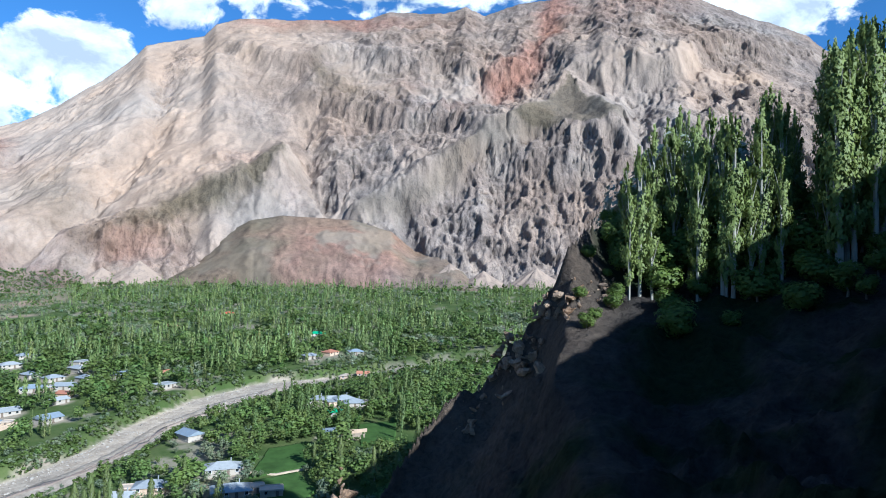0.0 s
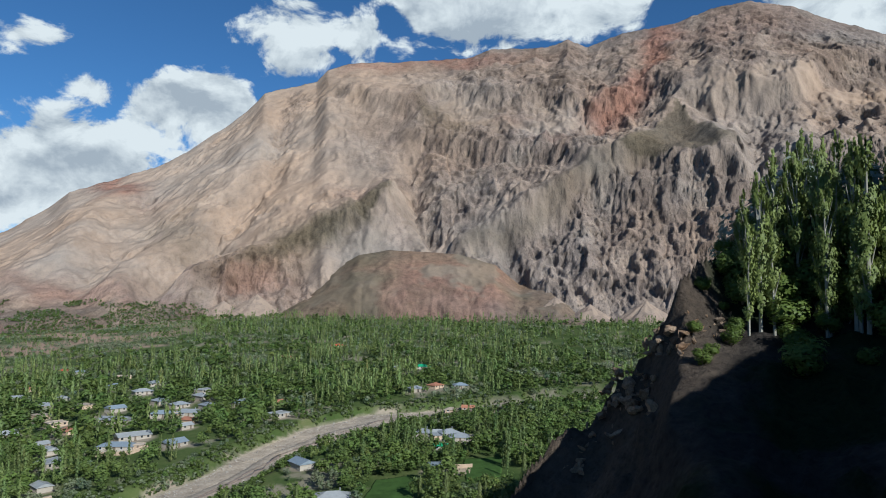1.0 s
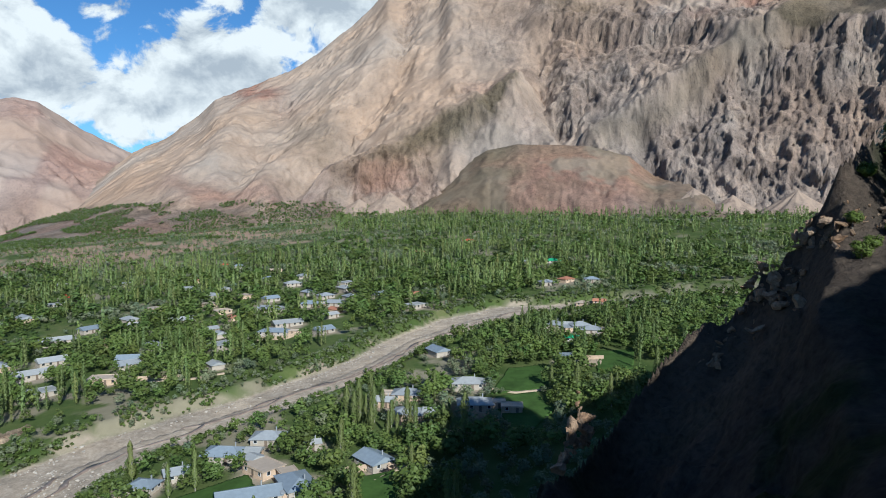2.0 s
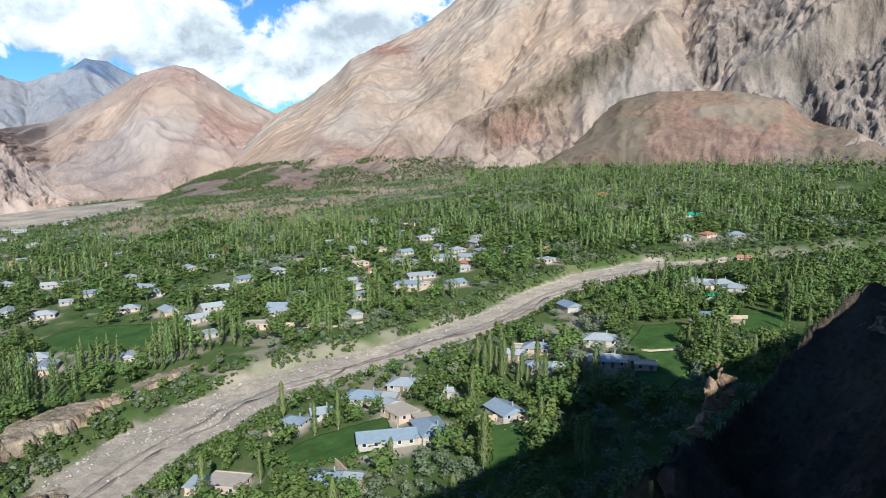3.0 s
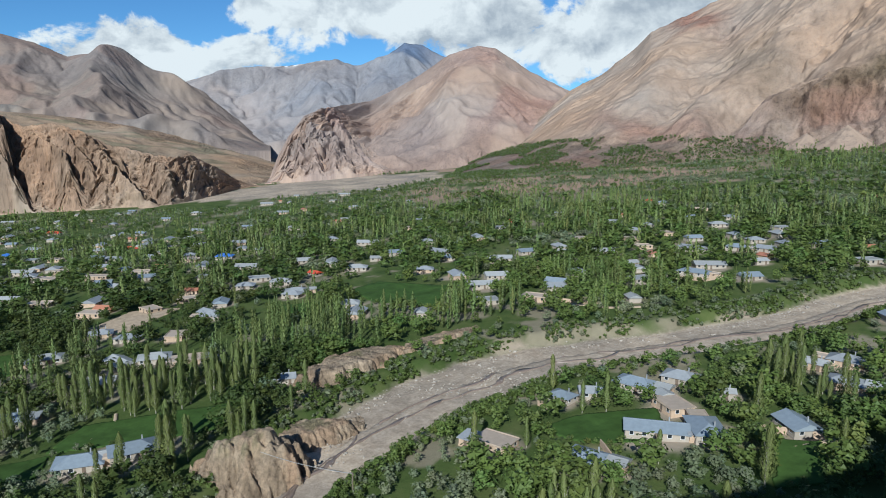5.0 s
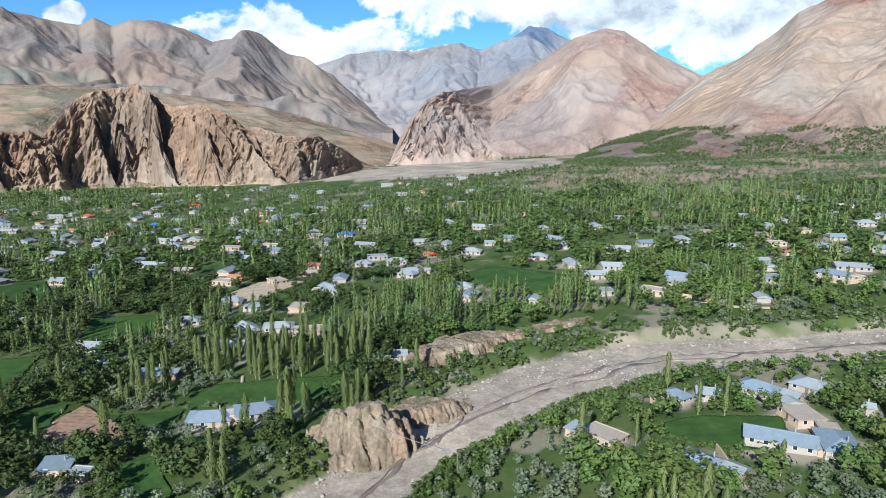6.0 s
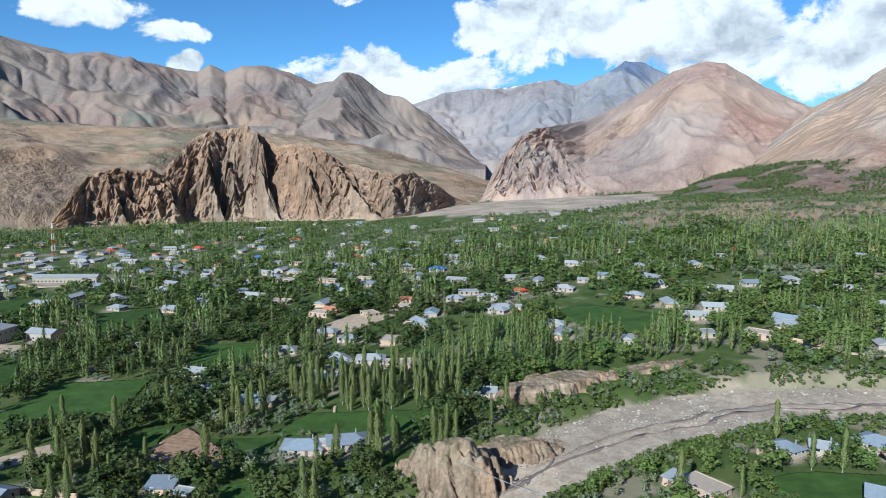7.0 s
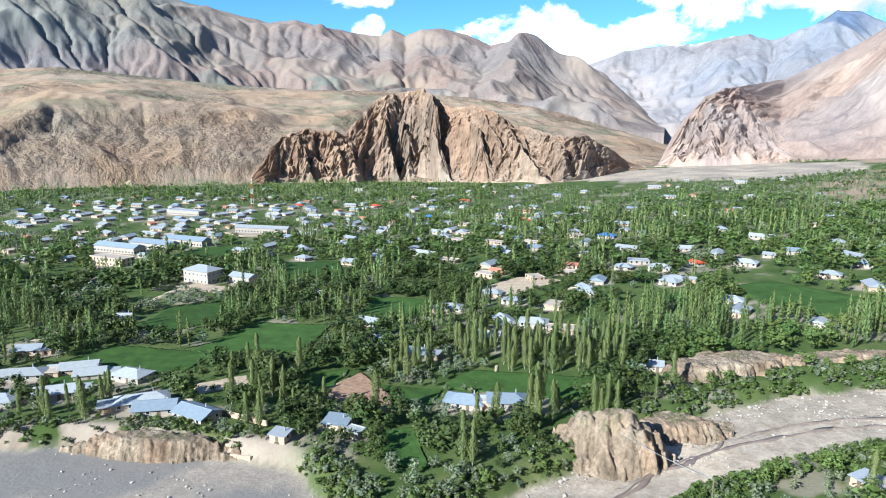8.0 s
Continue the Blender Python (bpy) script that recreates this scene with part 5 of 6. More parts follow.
NEAR2 = [
    (-209, 15, 75, L2, "hip", "pale blue", "white"), (-207, 29, 85, L2, "hip", "pale blue", "white"), (-264, -1, 70, L1, "hip", "pale blue", "white"), (-311, -25, 60, L1, "gable", "white", "white"),
    (-283, -20, 70, L3, "gable", "white", "white"), (-334, 16, 80, L1, "hip", "white", "white"), (-281, 30, 70, L1, "gable", "white", "white"), (-298, 53, 75, L2, "hip", "white", "white"),
    (-284, 64, 80, L2, "flat", "tan", "tan"), (-351, 91, 60, L1, "hip", "grey", "white"), (-364, 145, 65, L2, "hip", "grey", "white"), (-231, 86, 70, L3, "gable", "grey", "white"),
    (-239, -149, 100, L4, "hip", "white", "white"), (-246, -131, 105, L2, "gable", "white", "tan"), (-240, -124, 105, L1, "gable", "white", "white"), (-238, -108, 70, L2, "hip", "white", "white"),
    (-221, -127, 110, L2, "gable", "white", "white"), (-213, -94, 110, L4, "hip", "white", "white"), (-207, -87, 100, L2, "gable", "pale blue", "white"), (-202, -72, 60, L2, "gable", "pale blue", "white"),
    (-268, -163, 100, L1, "gable", "grey", "tan"), (-319, -146, 90, L3, "gable", "white", "tan"), (-369, -57, 80, L3, "gable", "grey", "white"), (-214, -141, 90, L1, "hip", "grey", "white"),
    (-195, -26, 75, L3, "lean", "pale blue", "tan"), (-186, -42, 70, (5, 4, 2.6), "lean", "grey", "tan"), (-188, -20, 60, (5, 4, 2.4), "flat", "white", "white"), (-360, 40, 80, L1, "hip", "grey", "tan"),
]
FAR = [
    (-362, 532, L1, "flat", "tan", "tan"), (-313, 500, L1, "hip", "grey", "white"), (-417, 550, L1, "hip", "pale blue", "white"), (-441, 558, L3, "hip", "red", "white"), (-378, 432, L1, "gable", "grey", "white"),
    (-336, 410, L1, "hip", "grey", "white"), (-255, 248, L1, "gable", "grey", "white"), (-262, 256, L1, "gable", "pale blue", "white"), (-247, 227, L2, "flat", "tan", "tan"), (-300, 244, L2, "gable", "white", "white"),
    (-395, 268, L2, "gable", "grey", "white"), (-372, 260, L1, "gable", "pale blue", "white"), (-353, 228, L1, "hip", "grey", "tan"), (-462, 391, L1, "hip", "red", "white"), (-313, 153, L2, "hip", "white", "white"),
    (-360, 141, L1, "hip", "grey", "white"), (-404, 174, L3, "gable", "red", "white"), (-131, 586, L1, "hip", "grey", "white"), (-111, 590, L2, "hip", "green", "white"), (-95, 483, L1, "hip", "grey", "white"),
    (-83, 496, L1, "hip", "rust", "tan"), (-64, 497, L1, "hip", "pale blue", "white"), (-265, 652, L2, "hip", "rust", "tan"), (-240, 748, L2, "hip", "red", "white"), (-356, 92, L1, "gable", "grey", "white"),
]
FAR2 = [
    (-531, 152, L2, "hip", "blue", "white"), (-545, 130, L2, "flat", "tan", "tan"), (-659, 104, L2, "hip", "red", "white"), (-615, 82, L4, "hip", "grey", "white"), (-588, 108, L2, "gable", "grey", "white"), (-485, 63, L1, "gable", "white", "white"),
    (-523, 88, L2, "flat", "tan", "white"), (-302, 40, L2, "gable", "white", "white"), (-412, 42, L2, "flat", "tan", "tan"), (-418, 50, L1, "gable", "rust", "tan"), (-395, 70, L1, "flat", "tan", "tan"), (-470, 20, L2, "flat", "tan", "tan"),
    (-858, -158, L2, "hip", "red", "white"), (-521, -93, L4, "gable", "white", "white"), (-630, -205, L4, "flat", "tan", "tan"), (-593, -226, L4, "flat", "tan", "tan"), (-560, 30, L4, "flat", "tan", "white"),
    (-535, 60, L4, "flat", "tan", "tan"), (-740, 10, L2, "hip", "blue", "white"), (-900, 60, L2, "gable", "red", "white"), (-860, -60, L2, "hip", "red", "white"),
]
for x, y, turn, size, *kind in NEAR + NEAR2:
    put_house(x, y, turn, *size, *kind, 1, True)
for k, (x, y, size, *kind) in enumerate(FAR + FAR2):
    put_house(x, y, 40 + 25 * math.sin(k * 2.3), *size, *kind, 1, False)

# sheds leaning on the nearest houses
for k, (x, y, turn, size, *kind) in enumerate(NEAR + NEAR2):
    if size[0] > 9 and k % 4 != 3:
        side = -1 if k % 2 else 1
        a = radians(turn)
        ox, oy = side * (size[0] / 2 + 2.3), (k % 3 - 1) * 1.6
        put_house(x + ox * math.cos(a) - oy * math.sin(a), y + ox * math.sin(a) + oy * math.cos(a), turn, 4.4, 5.0, 2.3, ("lean", "flat", "gable")[k % 3], ("grey", "tan", "white")[k % 3], "tan", 1, False)

# the long white hall, the two-storey school and its annexe, the blue-roofed block
tagged(put_house(-408, -136, 62, 20, 13, 8.0, "hip", "white", "white", 2, True), "white two-storey school with a pale hipped roof", "school")
put_house(-404, -110, 62, 16, 9, 4.5, "gable", "grey", "white", 1, True)
put_house(-625, -150, 78, 52, 10, 5.0, "gable", "white", "white", 1, False)
put_house(-768, -271, 70, 44, 14, 5.5, "flat", "white", "white", 1, False)
for k in range(3):
    put_house(-517 - 18 * k, -236 + 20 * k, 68, 40, 12, 5.0, "gable", "pale blue", "white", 1, False)
put_house(-463, -217, 66, 30, 11, 6.0, "flat", "tan", "tan", 2, False)
for q in ((-41, 300, -33, 302), (-58, 322, -44, 322), (-225, 303, -205, 309), (-205, 309, -203, 322), (-118, 134, -106, 128), (-96, 172, -80, 180), (-70, 226, -60, 222), (-385, -118, -392, -96), (-392, -96, -410, -98),
          (-214, -100, -204, -62), (-203, -62, -196, -48), (-150, 140, -144, 140), (-236, 232, -215, 240), (-74, 206, -62, 212), ):
    wall_run(*q)
for q in ((-192, -98, -191, -84), (-191, -84, -187, -68), (-187, -68, -182, -50)):
    wall_run(*q, 1.3, .8)

# the rest of the village, thinning out from the town towards the fans
kinds = [(*s, r, c, w, 1, False) for s, r, c, w in ((L1, "hip", "grey", "white"), (L2, "hip", "white", "white"), (L1, "gable", "pale blue", "white"), (L3, "gable", "white", "white"), (L2, "gable", "grey", "tan"), (L1, "flat", "tan", "tan"), (L2, "flat", "white", "white"), (L4, "gable", "white", "white"), (L3, "gable", "rust", "tan"))]
tries = 0
made = 0
far_homes = []
while made < 300 and tries < 12000:
    tries += 1
    az, r = rng.uniform(18, 124), rng.uniform(310, 1150)
    x, y = -math.sin(radians(az)) * r, math.cos(radians(az)) * r
    town = math.exp(-((x + 720) / 170) ** 2 - ((y + 260) / 190) ** 2) + 0.35 * math.exp(-((x + 560) / 150) ** 2 - ((y - 60) / 150) ** 2) + 0.4 * math.exp(-((x + 250) / 90) ** 2 - ((y - 390) / 100) ** 2)
    if rng.random() > 0.06 + 1.5 * town or y > 520 + rng.uniform(-100, 60):
        continue
    d, _ = river_distance(np.array(x), np.array(y))
    if (az > 86 and r < 470) or d < 15 or inside(FAR_RIVER, np.array(x), np.array(y)) or any((x - a) ** 2 + (y - b) ** 2 < (c + 9) ** 2 for a, b, c in PLACED) or any(inside(np.array(p, float), np.array(x), np.array(y)) for _, p in FIELDS):
        continue
    turn, kind = rng.choice((60, 70, 150, 160)) + rng.uniform(-12, 12), kinds[min(8, int(rng.random() ** (1.4 if town > .4 else 1) * 9))]
    made += 1
    if r > 600 and kind in HOUSES:
        far_homes.append((HOUSES[kind], pose(x, y, float(ground_z(np.array(x), np.array(y))), 0, 0, turn)))
        PLACED.append((x, y, 0.62 * max(kind[0], kind[1]) + 1.0))
    else:
        put_house(x, y, turn, *kind)


def join_homes(homes):
    """The far houses of the town, a few steps across each, as one mesh."""
    verts, faces, picks, mats = [], [], [], []
    for root, m in homes:
        for ob in root.children_recursive:
            local = ob.matrix_basis if ob.parent is root else ob.parent.matrix_basis @ ob.matrix_basis
            mat = ob.data.materials[0]
            if mat not in mats:
                mats.append(mat)
            k = len(verts)
            verts += [tuple(m @ local @ v.co) for v in ob.data.vertices]
            faces += [tuple(i + k for i in p.vertices) for p in ob.data.polygons]
            picks += [mats.index(mat)] * len(ob.data.polygons)
    me = poly_mesh("far_houses", verts, faces, mats[0])
    for mat in mats[1:]:
        me.materials.append(mat)
    me.polygons.foreach_set("material_index", np.array(picks, np.int32))
    tagged(new("far_houses", me), "small pale-roofed plastered houses among the far trees", "houses", kind="stuff")


join_homes(far_homes)


build_ground()


# ---- trees ----
def leaf_cloud(kind, n, size, seed):
    """Leaves of one tree of height 1 as loose triangles (n, 3, 3)."""
    q = np.random.RandomState(seed)
    if kind == "airy":
        m = 34
        bt, ba = np.sort(q.uniform(0.02, 1, m)), q.uniform(0, 6.28, m)
        prof = 0.062 * np.sin(np.pi * np.clip(bt * 0.82 + 0.18, 0, 1)) ** 0.6 + 0.006
        k = q.randint(0, m, n)
        s = q.uniform(0, 1, n)
        rr = prof[k] * (0.15 + 0.95 * s) * q.uniform(.75, 1.2, n)
        a = ba[k] + 0.28 * q.normal(size=n)
        z = 0.07 + 0.83 * bt[k] + 0.10 * s + 0.012 * q.normal(size=n)
        c = np.stack([rr * np.cos(a), rr * np.sin(a), z], 1)
        out = np.stack([np.cos(a), np.sin(a), 0.3 + 0 * a], 1)
        stretch = np.array([0.8, 0.8, 1.3])
    elif kind == "poplar":
        t = q.uniform(0, 1, n) ** 0.9
        z = 0.10 + 0.90 * t
        lean = 0.02 * q.normal(size=2)
        prof = 0.085 * np.sin(np.pi * np.clip(t * 0.86 + 0.14, 0, 1)) ** 0.7 + 0.008
        lobes = 1 + 0.35 * np.sin(9 * t[:, None] * np.array([1.0]) + q.uniform(0, 6)).ravel()
        a = q.uniform(0, 2 * np.pi, n)
        r = prof * lobes * q.uniform(0.25, 1.15, n) ** 0.6
        c = np.stack([r * np.cos(a) + lean[0] * t, r * np.sin(a) + lean[1] * t, z], 1)
        out = np.stack([np.cos(a), np.sin(a), 0.25 + 0 * a], 1)
        stretch = np.array([0.75, 0.75, 1.5])
    else:
        m = 13
        way = q.normal(size=(m, 3))
        way /= np.linalg.norm(way, axis=1)[:, None]
        bc = np.array([0, 0, .54]) + way * np.array([.25, .25, .27]) * q.uniform(.8, 1.1, (m, 1))
        br = q.uniform(.12, .19, m)
        bc[0], br[0] = (0, 0, .52), .27
        k = q.choice(m, n, p=br ** 2 / (br ** 2).sum())
        v = q.normal(size=(n, 3))
        v /= np.linalg.norm(v, axis=1)[:, None]
        c = bc[k] + v * (br[k] * q.uniform(.6, 1.08, n))[:, None]
        out = .8 * v + 0.9 * (c - np.array([0, 0, .48])) / .35 + np.array([0, 0, .25])
        stretch = np.array([1.1, 1.1, 0.9])
    nrm = out / np.linalg.norm(out, axis=1)[:, None]
    out = out + 0.4 * q.normal(size=(n, 3))
    out /= np.linalg.norm(out, axis=1)[:, None]
    e = np.cross(out, q.normal(size=(n, 3)))
    e /= np.linalg.norm(e, axis=1)[:, None]
    f = np.cross(out, e)
    ang = np.array([0, 2.09, 4.19]) + q.uniform(-.5, .5, (n, 3))
    tri = e[:, None] * np.cos(ang)[..., None] + f[:, None] * np.sin(ang)[..., None]
    tris = c[:, None, :] + tri * stretch * (size * q.uniform(.7, 1.4, n))[:, None, None]
    if 150 < n < 1000:
        # the dense inside of the crown, which lets no light through
        if kind == "poplar":
            tt = np.linspace(.04, .94, 7)
            cores = [((lean[0] * k, lean[1] * k, .1 + .9 * k), (.45 * (.085 * math.sin(math.pi * min(1, k * .86 + .14)) ** .7 + .008),) * 2 + (.1,)) for k in tt]
        else:
            cores = [(tuple(p), (.5 * b, .5 * b, .46 * b)) for p, b in zip(bc, br)]
        tips = np.array([(1, 0, 0), (0, 1, 0), (-1, 0, 0), (0, -1, 0), (0, 0, 1), (0, 0, -1)], float)
        octa = np.array([(0, 1, 4), (1, 2, 4), (2, 3, 4), (3, 0, 4), (1, 0, 5), (2, 1, 5), (3, 2, 5), (0, 3, 5)])
        for k, (p, b) in enumerate(cores):
            w = tips[octa] @ np.array([(math.cos(k), math.sin(k), 0), (-math.sin(k), math.cos(k), 0), (0, 0, 1)])
            tris[k * 8:k * 8 + 8] = np.array(p) + w * np.array(b)
            nrm[k * 8:k * 8 + 8] = w.mean(1) * 1.2
            nrm[k * 8:k * 8 + 8] /= np.linalg.norm(nrm[k * 8:k * 8 + 8], axis=1)[:, None]
    face = np.cross(tris[:, 1] - tris[:, 0], tris[:, 2] - tris[:, 0])
    flip = (face * nrm).sum(1) < 0
    tris[flip] = tris[flip][:, ::-1]
    nrm = nrm + 0.13 * q.normal(size=(n, 3))
    nrm /= np.linalg.norm(nrm, axis=1)[:, None]
    return tris, np.repeat(nrm[:, None, :], 3, 1)


def trunk_data(kind, seed):
    q = random.Random(seed)
    verts, faces = [], []

    def limb(p, d, r0, r1, length, sides=6, segs=3):
        k0 = len(verts)
        d = Vector(d).normalized()
        e = d.orthogonal().normalized()
        f = d.cross(e)
        p = Vector(p)
        for i in range(segs + 1):
            t = i / segs
            r = r0 + (r1 - r0) * t
            o = p + d * length * t + e * 0.02 * math.sin(3 * t + q.random()) * (kind != "poplar")
            for j in range(sides):
                a = 2 * math.pi * j / sides
                verts.append(tuple(o + (e * math.cos(a) + f * math.sin(a)) * r))
        for i in range(segs):
            for j in range(sides):
                a, b = k0 + i * sides + j, k0 + i * sides + (j + 1) % sides
                faces.append((a, b, b + sides, a + sides))
        if k0:
            near = min(range(28), key=lambda i: (Vector(verts[i]) - Vector(verts[k0])).length)
            faces.append((k0, k0 + 1, near))
        return p + d * length

    if kind == "poplar":
        limb((0, 0, -.04), (0.01, 0.01, 1), .013, .003, .95, 6, 5)
        for i in range(6):
            a = q.uniform(0, 6.3)
            limb((0, 0, .18 + .1 * i), (.25 * math.cos(a), .25 * math.sin(a), 1), .005, .001, .22, 4, 2)
    else:
        limb((0, 0, -.04), (0.03, 0.02, 1), .032, .022, .36, 7, 3)
        for i in range(6):
            a = i * 1.05 + q.uniform(-.3, .3)
            limb((0.01, 0.005, .26 + .02 * i), (.9 * math.cos(a), .9 * math.sin(a), q.uniform(.7, 1.3)), .014, .004, .36, 5, 2)
    return verts, faces


BARK = plain_material("bark", (0.20, 0.165, 0.13), 0.3, 3.0, 0.95, 0.1, bump=0.6)
PALE_BARK = plain_material("pale_poplar_bark", (0.31, 0.29, 0.24), 0.3, 3.0, 0.9, 0.1, bump=0.5)
LEAVES = {"poplar": leaf_material("poplar_leaves", (0.122, 0.159, 0.053), (0.21, 0.25, 0.088)), "broad": leaf_material("broad_leaves", (0.071, 0.105, 0.027), (0.14, 0.184, 0.05)),
          "silver": leaf_material("silver_leaves", (0.135, 0.16, 0.092), (0.215, 0.235, 0.145))}


def leaf_mesh(name, tris, nrm, mat, tint):
    v = tris.reshape(-1, 3)
    me = mesh_from(name, v, np.arange(len(v)).reshape(-1, 3), mat, tint, "tint", True)
    me.normals_split_custom_set_from_vertices(nrm.reshape(-1, 3).astype(np.float32))
    return me


def tree_template(kind, seed, n, size, tint, airy=False, shrub=False):
    root = new("shrub" if shrub else {"poplar": "poplar", "broad": "tree", "silver": "willow"}[kind])
    tagged(root, {"poplar": "tall slim green poplar with a pale trunk", "broad": "round leafy green orchard tree", "silver": "silver-grey leafy willow tree"}[kind], "tree", {"poplar": "poplars", "broad": "leafy trees", "silver": "willows"}[kind])
    if shrub:
        tagged(root, "dense leafy green shrub on the rocky hillside", "shrub", "hillside shrubs")
    form = "poplar" if kind == "poplar" else "broad"
    part("trunk", poly_mesh("tree_trunk", *trunk_data(form, seed), PALE_BARK if kind == "poplar" else BARK), root)
    tris, nrm = leaf_cloud("airy" if airy else form, n, size, seed)
    part("crown", leaf_mesh("tree_crown", tris, nrm, LEAVES[kind], np.tile(tint, (n * 3, 1))), root)
    return root


def side_of(x, y):
    return river_distance(x, y)[1]


def scatter(count, r0, r1, seed, gap):
    """Tree spots on the valley floor: x, y, kind (0 poplar, 1 broad, 2 silver), height, tint."""
    q = np.random.RandomState(seed)
    az = q.uniform(-14, 128, count)
    r = np.sqrt(q.uniform(r0 * r0, r1 * r1, count))
    x, y = -np.sin(np.radians(az)) * r, np.cos(np.radians(az)) * r
    d, _ = river_distance(x, y)
    ok = (d > 0.8 + 3 * q.rand(count)) & (hill_height(az, r) < floor_z(x, y) - 3)
    ok &= r < np.where(az < 57, foot_distance(az) + np.where((az > 24), 40, -10), np.where(az < 70, 1485, floor_at(az, -5.6) - 30))
    ok &= ~inside(FAR_RIVER, x, y)
    for _, p in FIELDS:
        p = np.array(p, float)
        c = p.mean(0)
        ok &= ~inside(c + (p - c) * 1.04, x, y)
    for points, width in ROADS:
        for (x0, y0), (x1, y1) in zip(points[:-1], points[1:]):
            t = np.clip(((x - x0) * (x1 - x0) + (y - y0) * (y1 - y0)) / ((x1 - x0) ** 2 + (y1 - y0) ** 2), 0, 1)
            ok &= np.hypot(x - x0 - t * (x1 - x0), y - y0 - t * (y1 - y0)) > width / 2 + 1.2
    for cx, cy, L, W, turn, _ in BLUFFS:
        c, s = math.cos(radians(turn)), math.sin(radians(turn))
        lx, ly = (x - cx) * c + (y - cy) * s, -(x - cx) * s + (y - cy) * c
        ok &= (lx / (L * 1.05)) ** 2 + (ly / (W * 1.05)) ** 2 > 1
    x, y, d, az, r = x[ok], y[ok], d[ok], az[ok], r[ok]
    for cx, cy, rad in PLACED:
        k = (np.hypot(x - cx, y - cy) > rad * 0.95 + 1.0)
        # keep the line of sight to each house fairly open
        ux, uy = cx / math.hypot(cx, cy), cy / math.hypot(cx, cy)
        f, g = (cx - x) * ux + (cy - y) * uy, (cx - x) * uy - (cy - y) * ux
        k &= ~((f > 0) & (f < rad + (4 if math.hypot(cx, cy) < 300 else 11)) & (np.abs(g) < rad * 0.65))
        x, y, d, az, r = x[k], y[k], d[k], az[k], r[k]
    dens = fbm(x / 45, y / 45, 3, 201)
    dens = dens + 0.5 * ((x > -204) & (x < -135) & (y > -50) & (y < 42)) + 0.14 * (r < 270)
    town = np.exp(-((x + 720) / 200) ** 2 - ((y + 270) / 200) ** 2)
    meadow = (r > 270) * 1.0 - (r > 270) * smooth(.36, .40, fbm(x / 32, y / 32, 3, 211)) * (1 - smooth(.62, .66, fbm(x / 26 + 9, y / 26, 3, 213)))
    keep = q.rand(len(x)) < np.clip(0.78 + 3.0 * (dens - 0.45) - 0.85 * town - .75 * meadow, 0.03, 1)
    x, y, d, az, r = x[keep], y[keep], d[keep], az[keep], r[keep]
    # thin by cells
    key = np.round(x / gap).astype(np.int64) * 100003 + np.round(y / gap).astype(np.int64)
    _, first = np.unique(key, return_index=True)
    x, y, d, az, r = x[first], y[first], d[first], az[first], r[first]
    pop = fbm(x / 30, y / 30, 3, 203) + 0.05 * smooth(450, 900, r) + 0.04 * smooth(350, 600, y) + .13 * ((x > -215) & (x < -130) & (np.abs(y + 5) < 50)) + .1 * ((np.abs(x + 265) < 40) & (np.abs(y - 60) < 40))
    kind = np.where(pop > np.where(side_of(x, y) > 0, 0.635, 0.73) - 0.07 * smooth(380, 750, r), 0, 1)
    kind = np.where((q.rand(len(x)) < 0.045), 1 - kind, kind)
    kind = np.where(d < 7, 1, kind)
    kind = np.where((d < 26) & (side_of(x, y) < 0) & (q.rand(len(x)) < .93), 1, kind)
    # paler silver trees grow commoner with distance, in place of haze
    silver = (q.rand(len(x)) < 0.05 + 0.33 * smooth(430, 780, r)) | ((d < 18) & (q.rand(len(x)) < np.where(side_of(x, y) > 0, 0.3, 0.08))) | (fbm(x / 60, y / 60, 3, 209) > 0.69)
    kind = np.where(silver, 2, kind)
    h = np.where(kind == 0, q.uniform(8.5, 17, len(x)), np.where(kind == 1, 5.0 + 7.5 * q.rand(len(x)) ** 1.4, q.uniform(4, 7.5, len(x))))
    bank = (d < 26) & (side_of(x, y) < 0)
    h = np.where((kind > 0) & ((d < 14) | bank), h * 0.7, h)
    h = np.where(d < 8, np.minimum(h, 2.2 + 2.2 * q.rand(len(x))), h)
    h = np.where(np.exp(-((x + 720) / 200) ** 2 - ((y + 270) / 200) ** 2) > .4, h * .65, h)
    low = ((r > 820) & (az > 54) & (az < 84)) | (terrace(x, y) > .5)
    h = np.where(low, np.minimum(h, 4 + 4 * q.rand(len(x))), h)
    for _, p in FIELDS:
        p = np.array(p, float)
        c = p.mean(0)
        for step in (4, 9, 15):
            front = inside(p - step * c / np.linalg.norm(c), x, y) & ~((x > -206) & (np.abs(y) < 60))
            h = np.where(front, np.minimum(h, 2.5 + 3 * q.rand(len(x))), h)
            kind = np.where(front & (kind == 0), 1, kind)
    tint = (0.8 + 0.55 * fbm(x / 25, y / 25, 3, 205))[:, None] * q.uniform(.8, 1.2, (len(x), 1)) * np.array([1.0, 1.0, 1.0]) * (1 + 0.06 * q.normal(size=(len(x), 3)) * np.array([1, .3, .6]))
    # dark walnuts and mulberries in the gardens by the lower river; darkening of the view's left edge is tinted in too
    tint = tint * (1 - .46 * smooth(58, 74, az) * (1 - smooth(380, 600, r)) * (kind == 1))[:, None]
    return x, y, kind, h, np.clip(tint, .4, 1.8), r


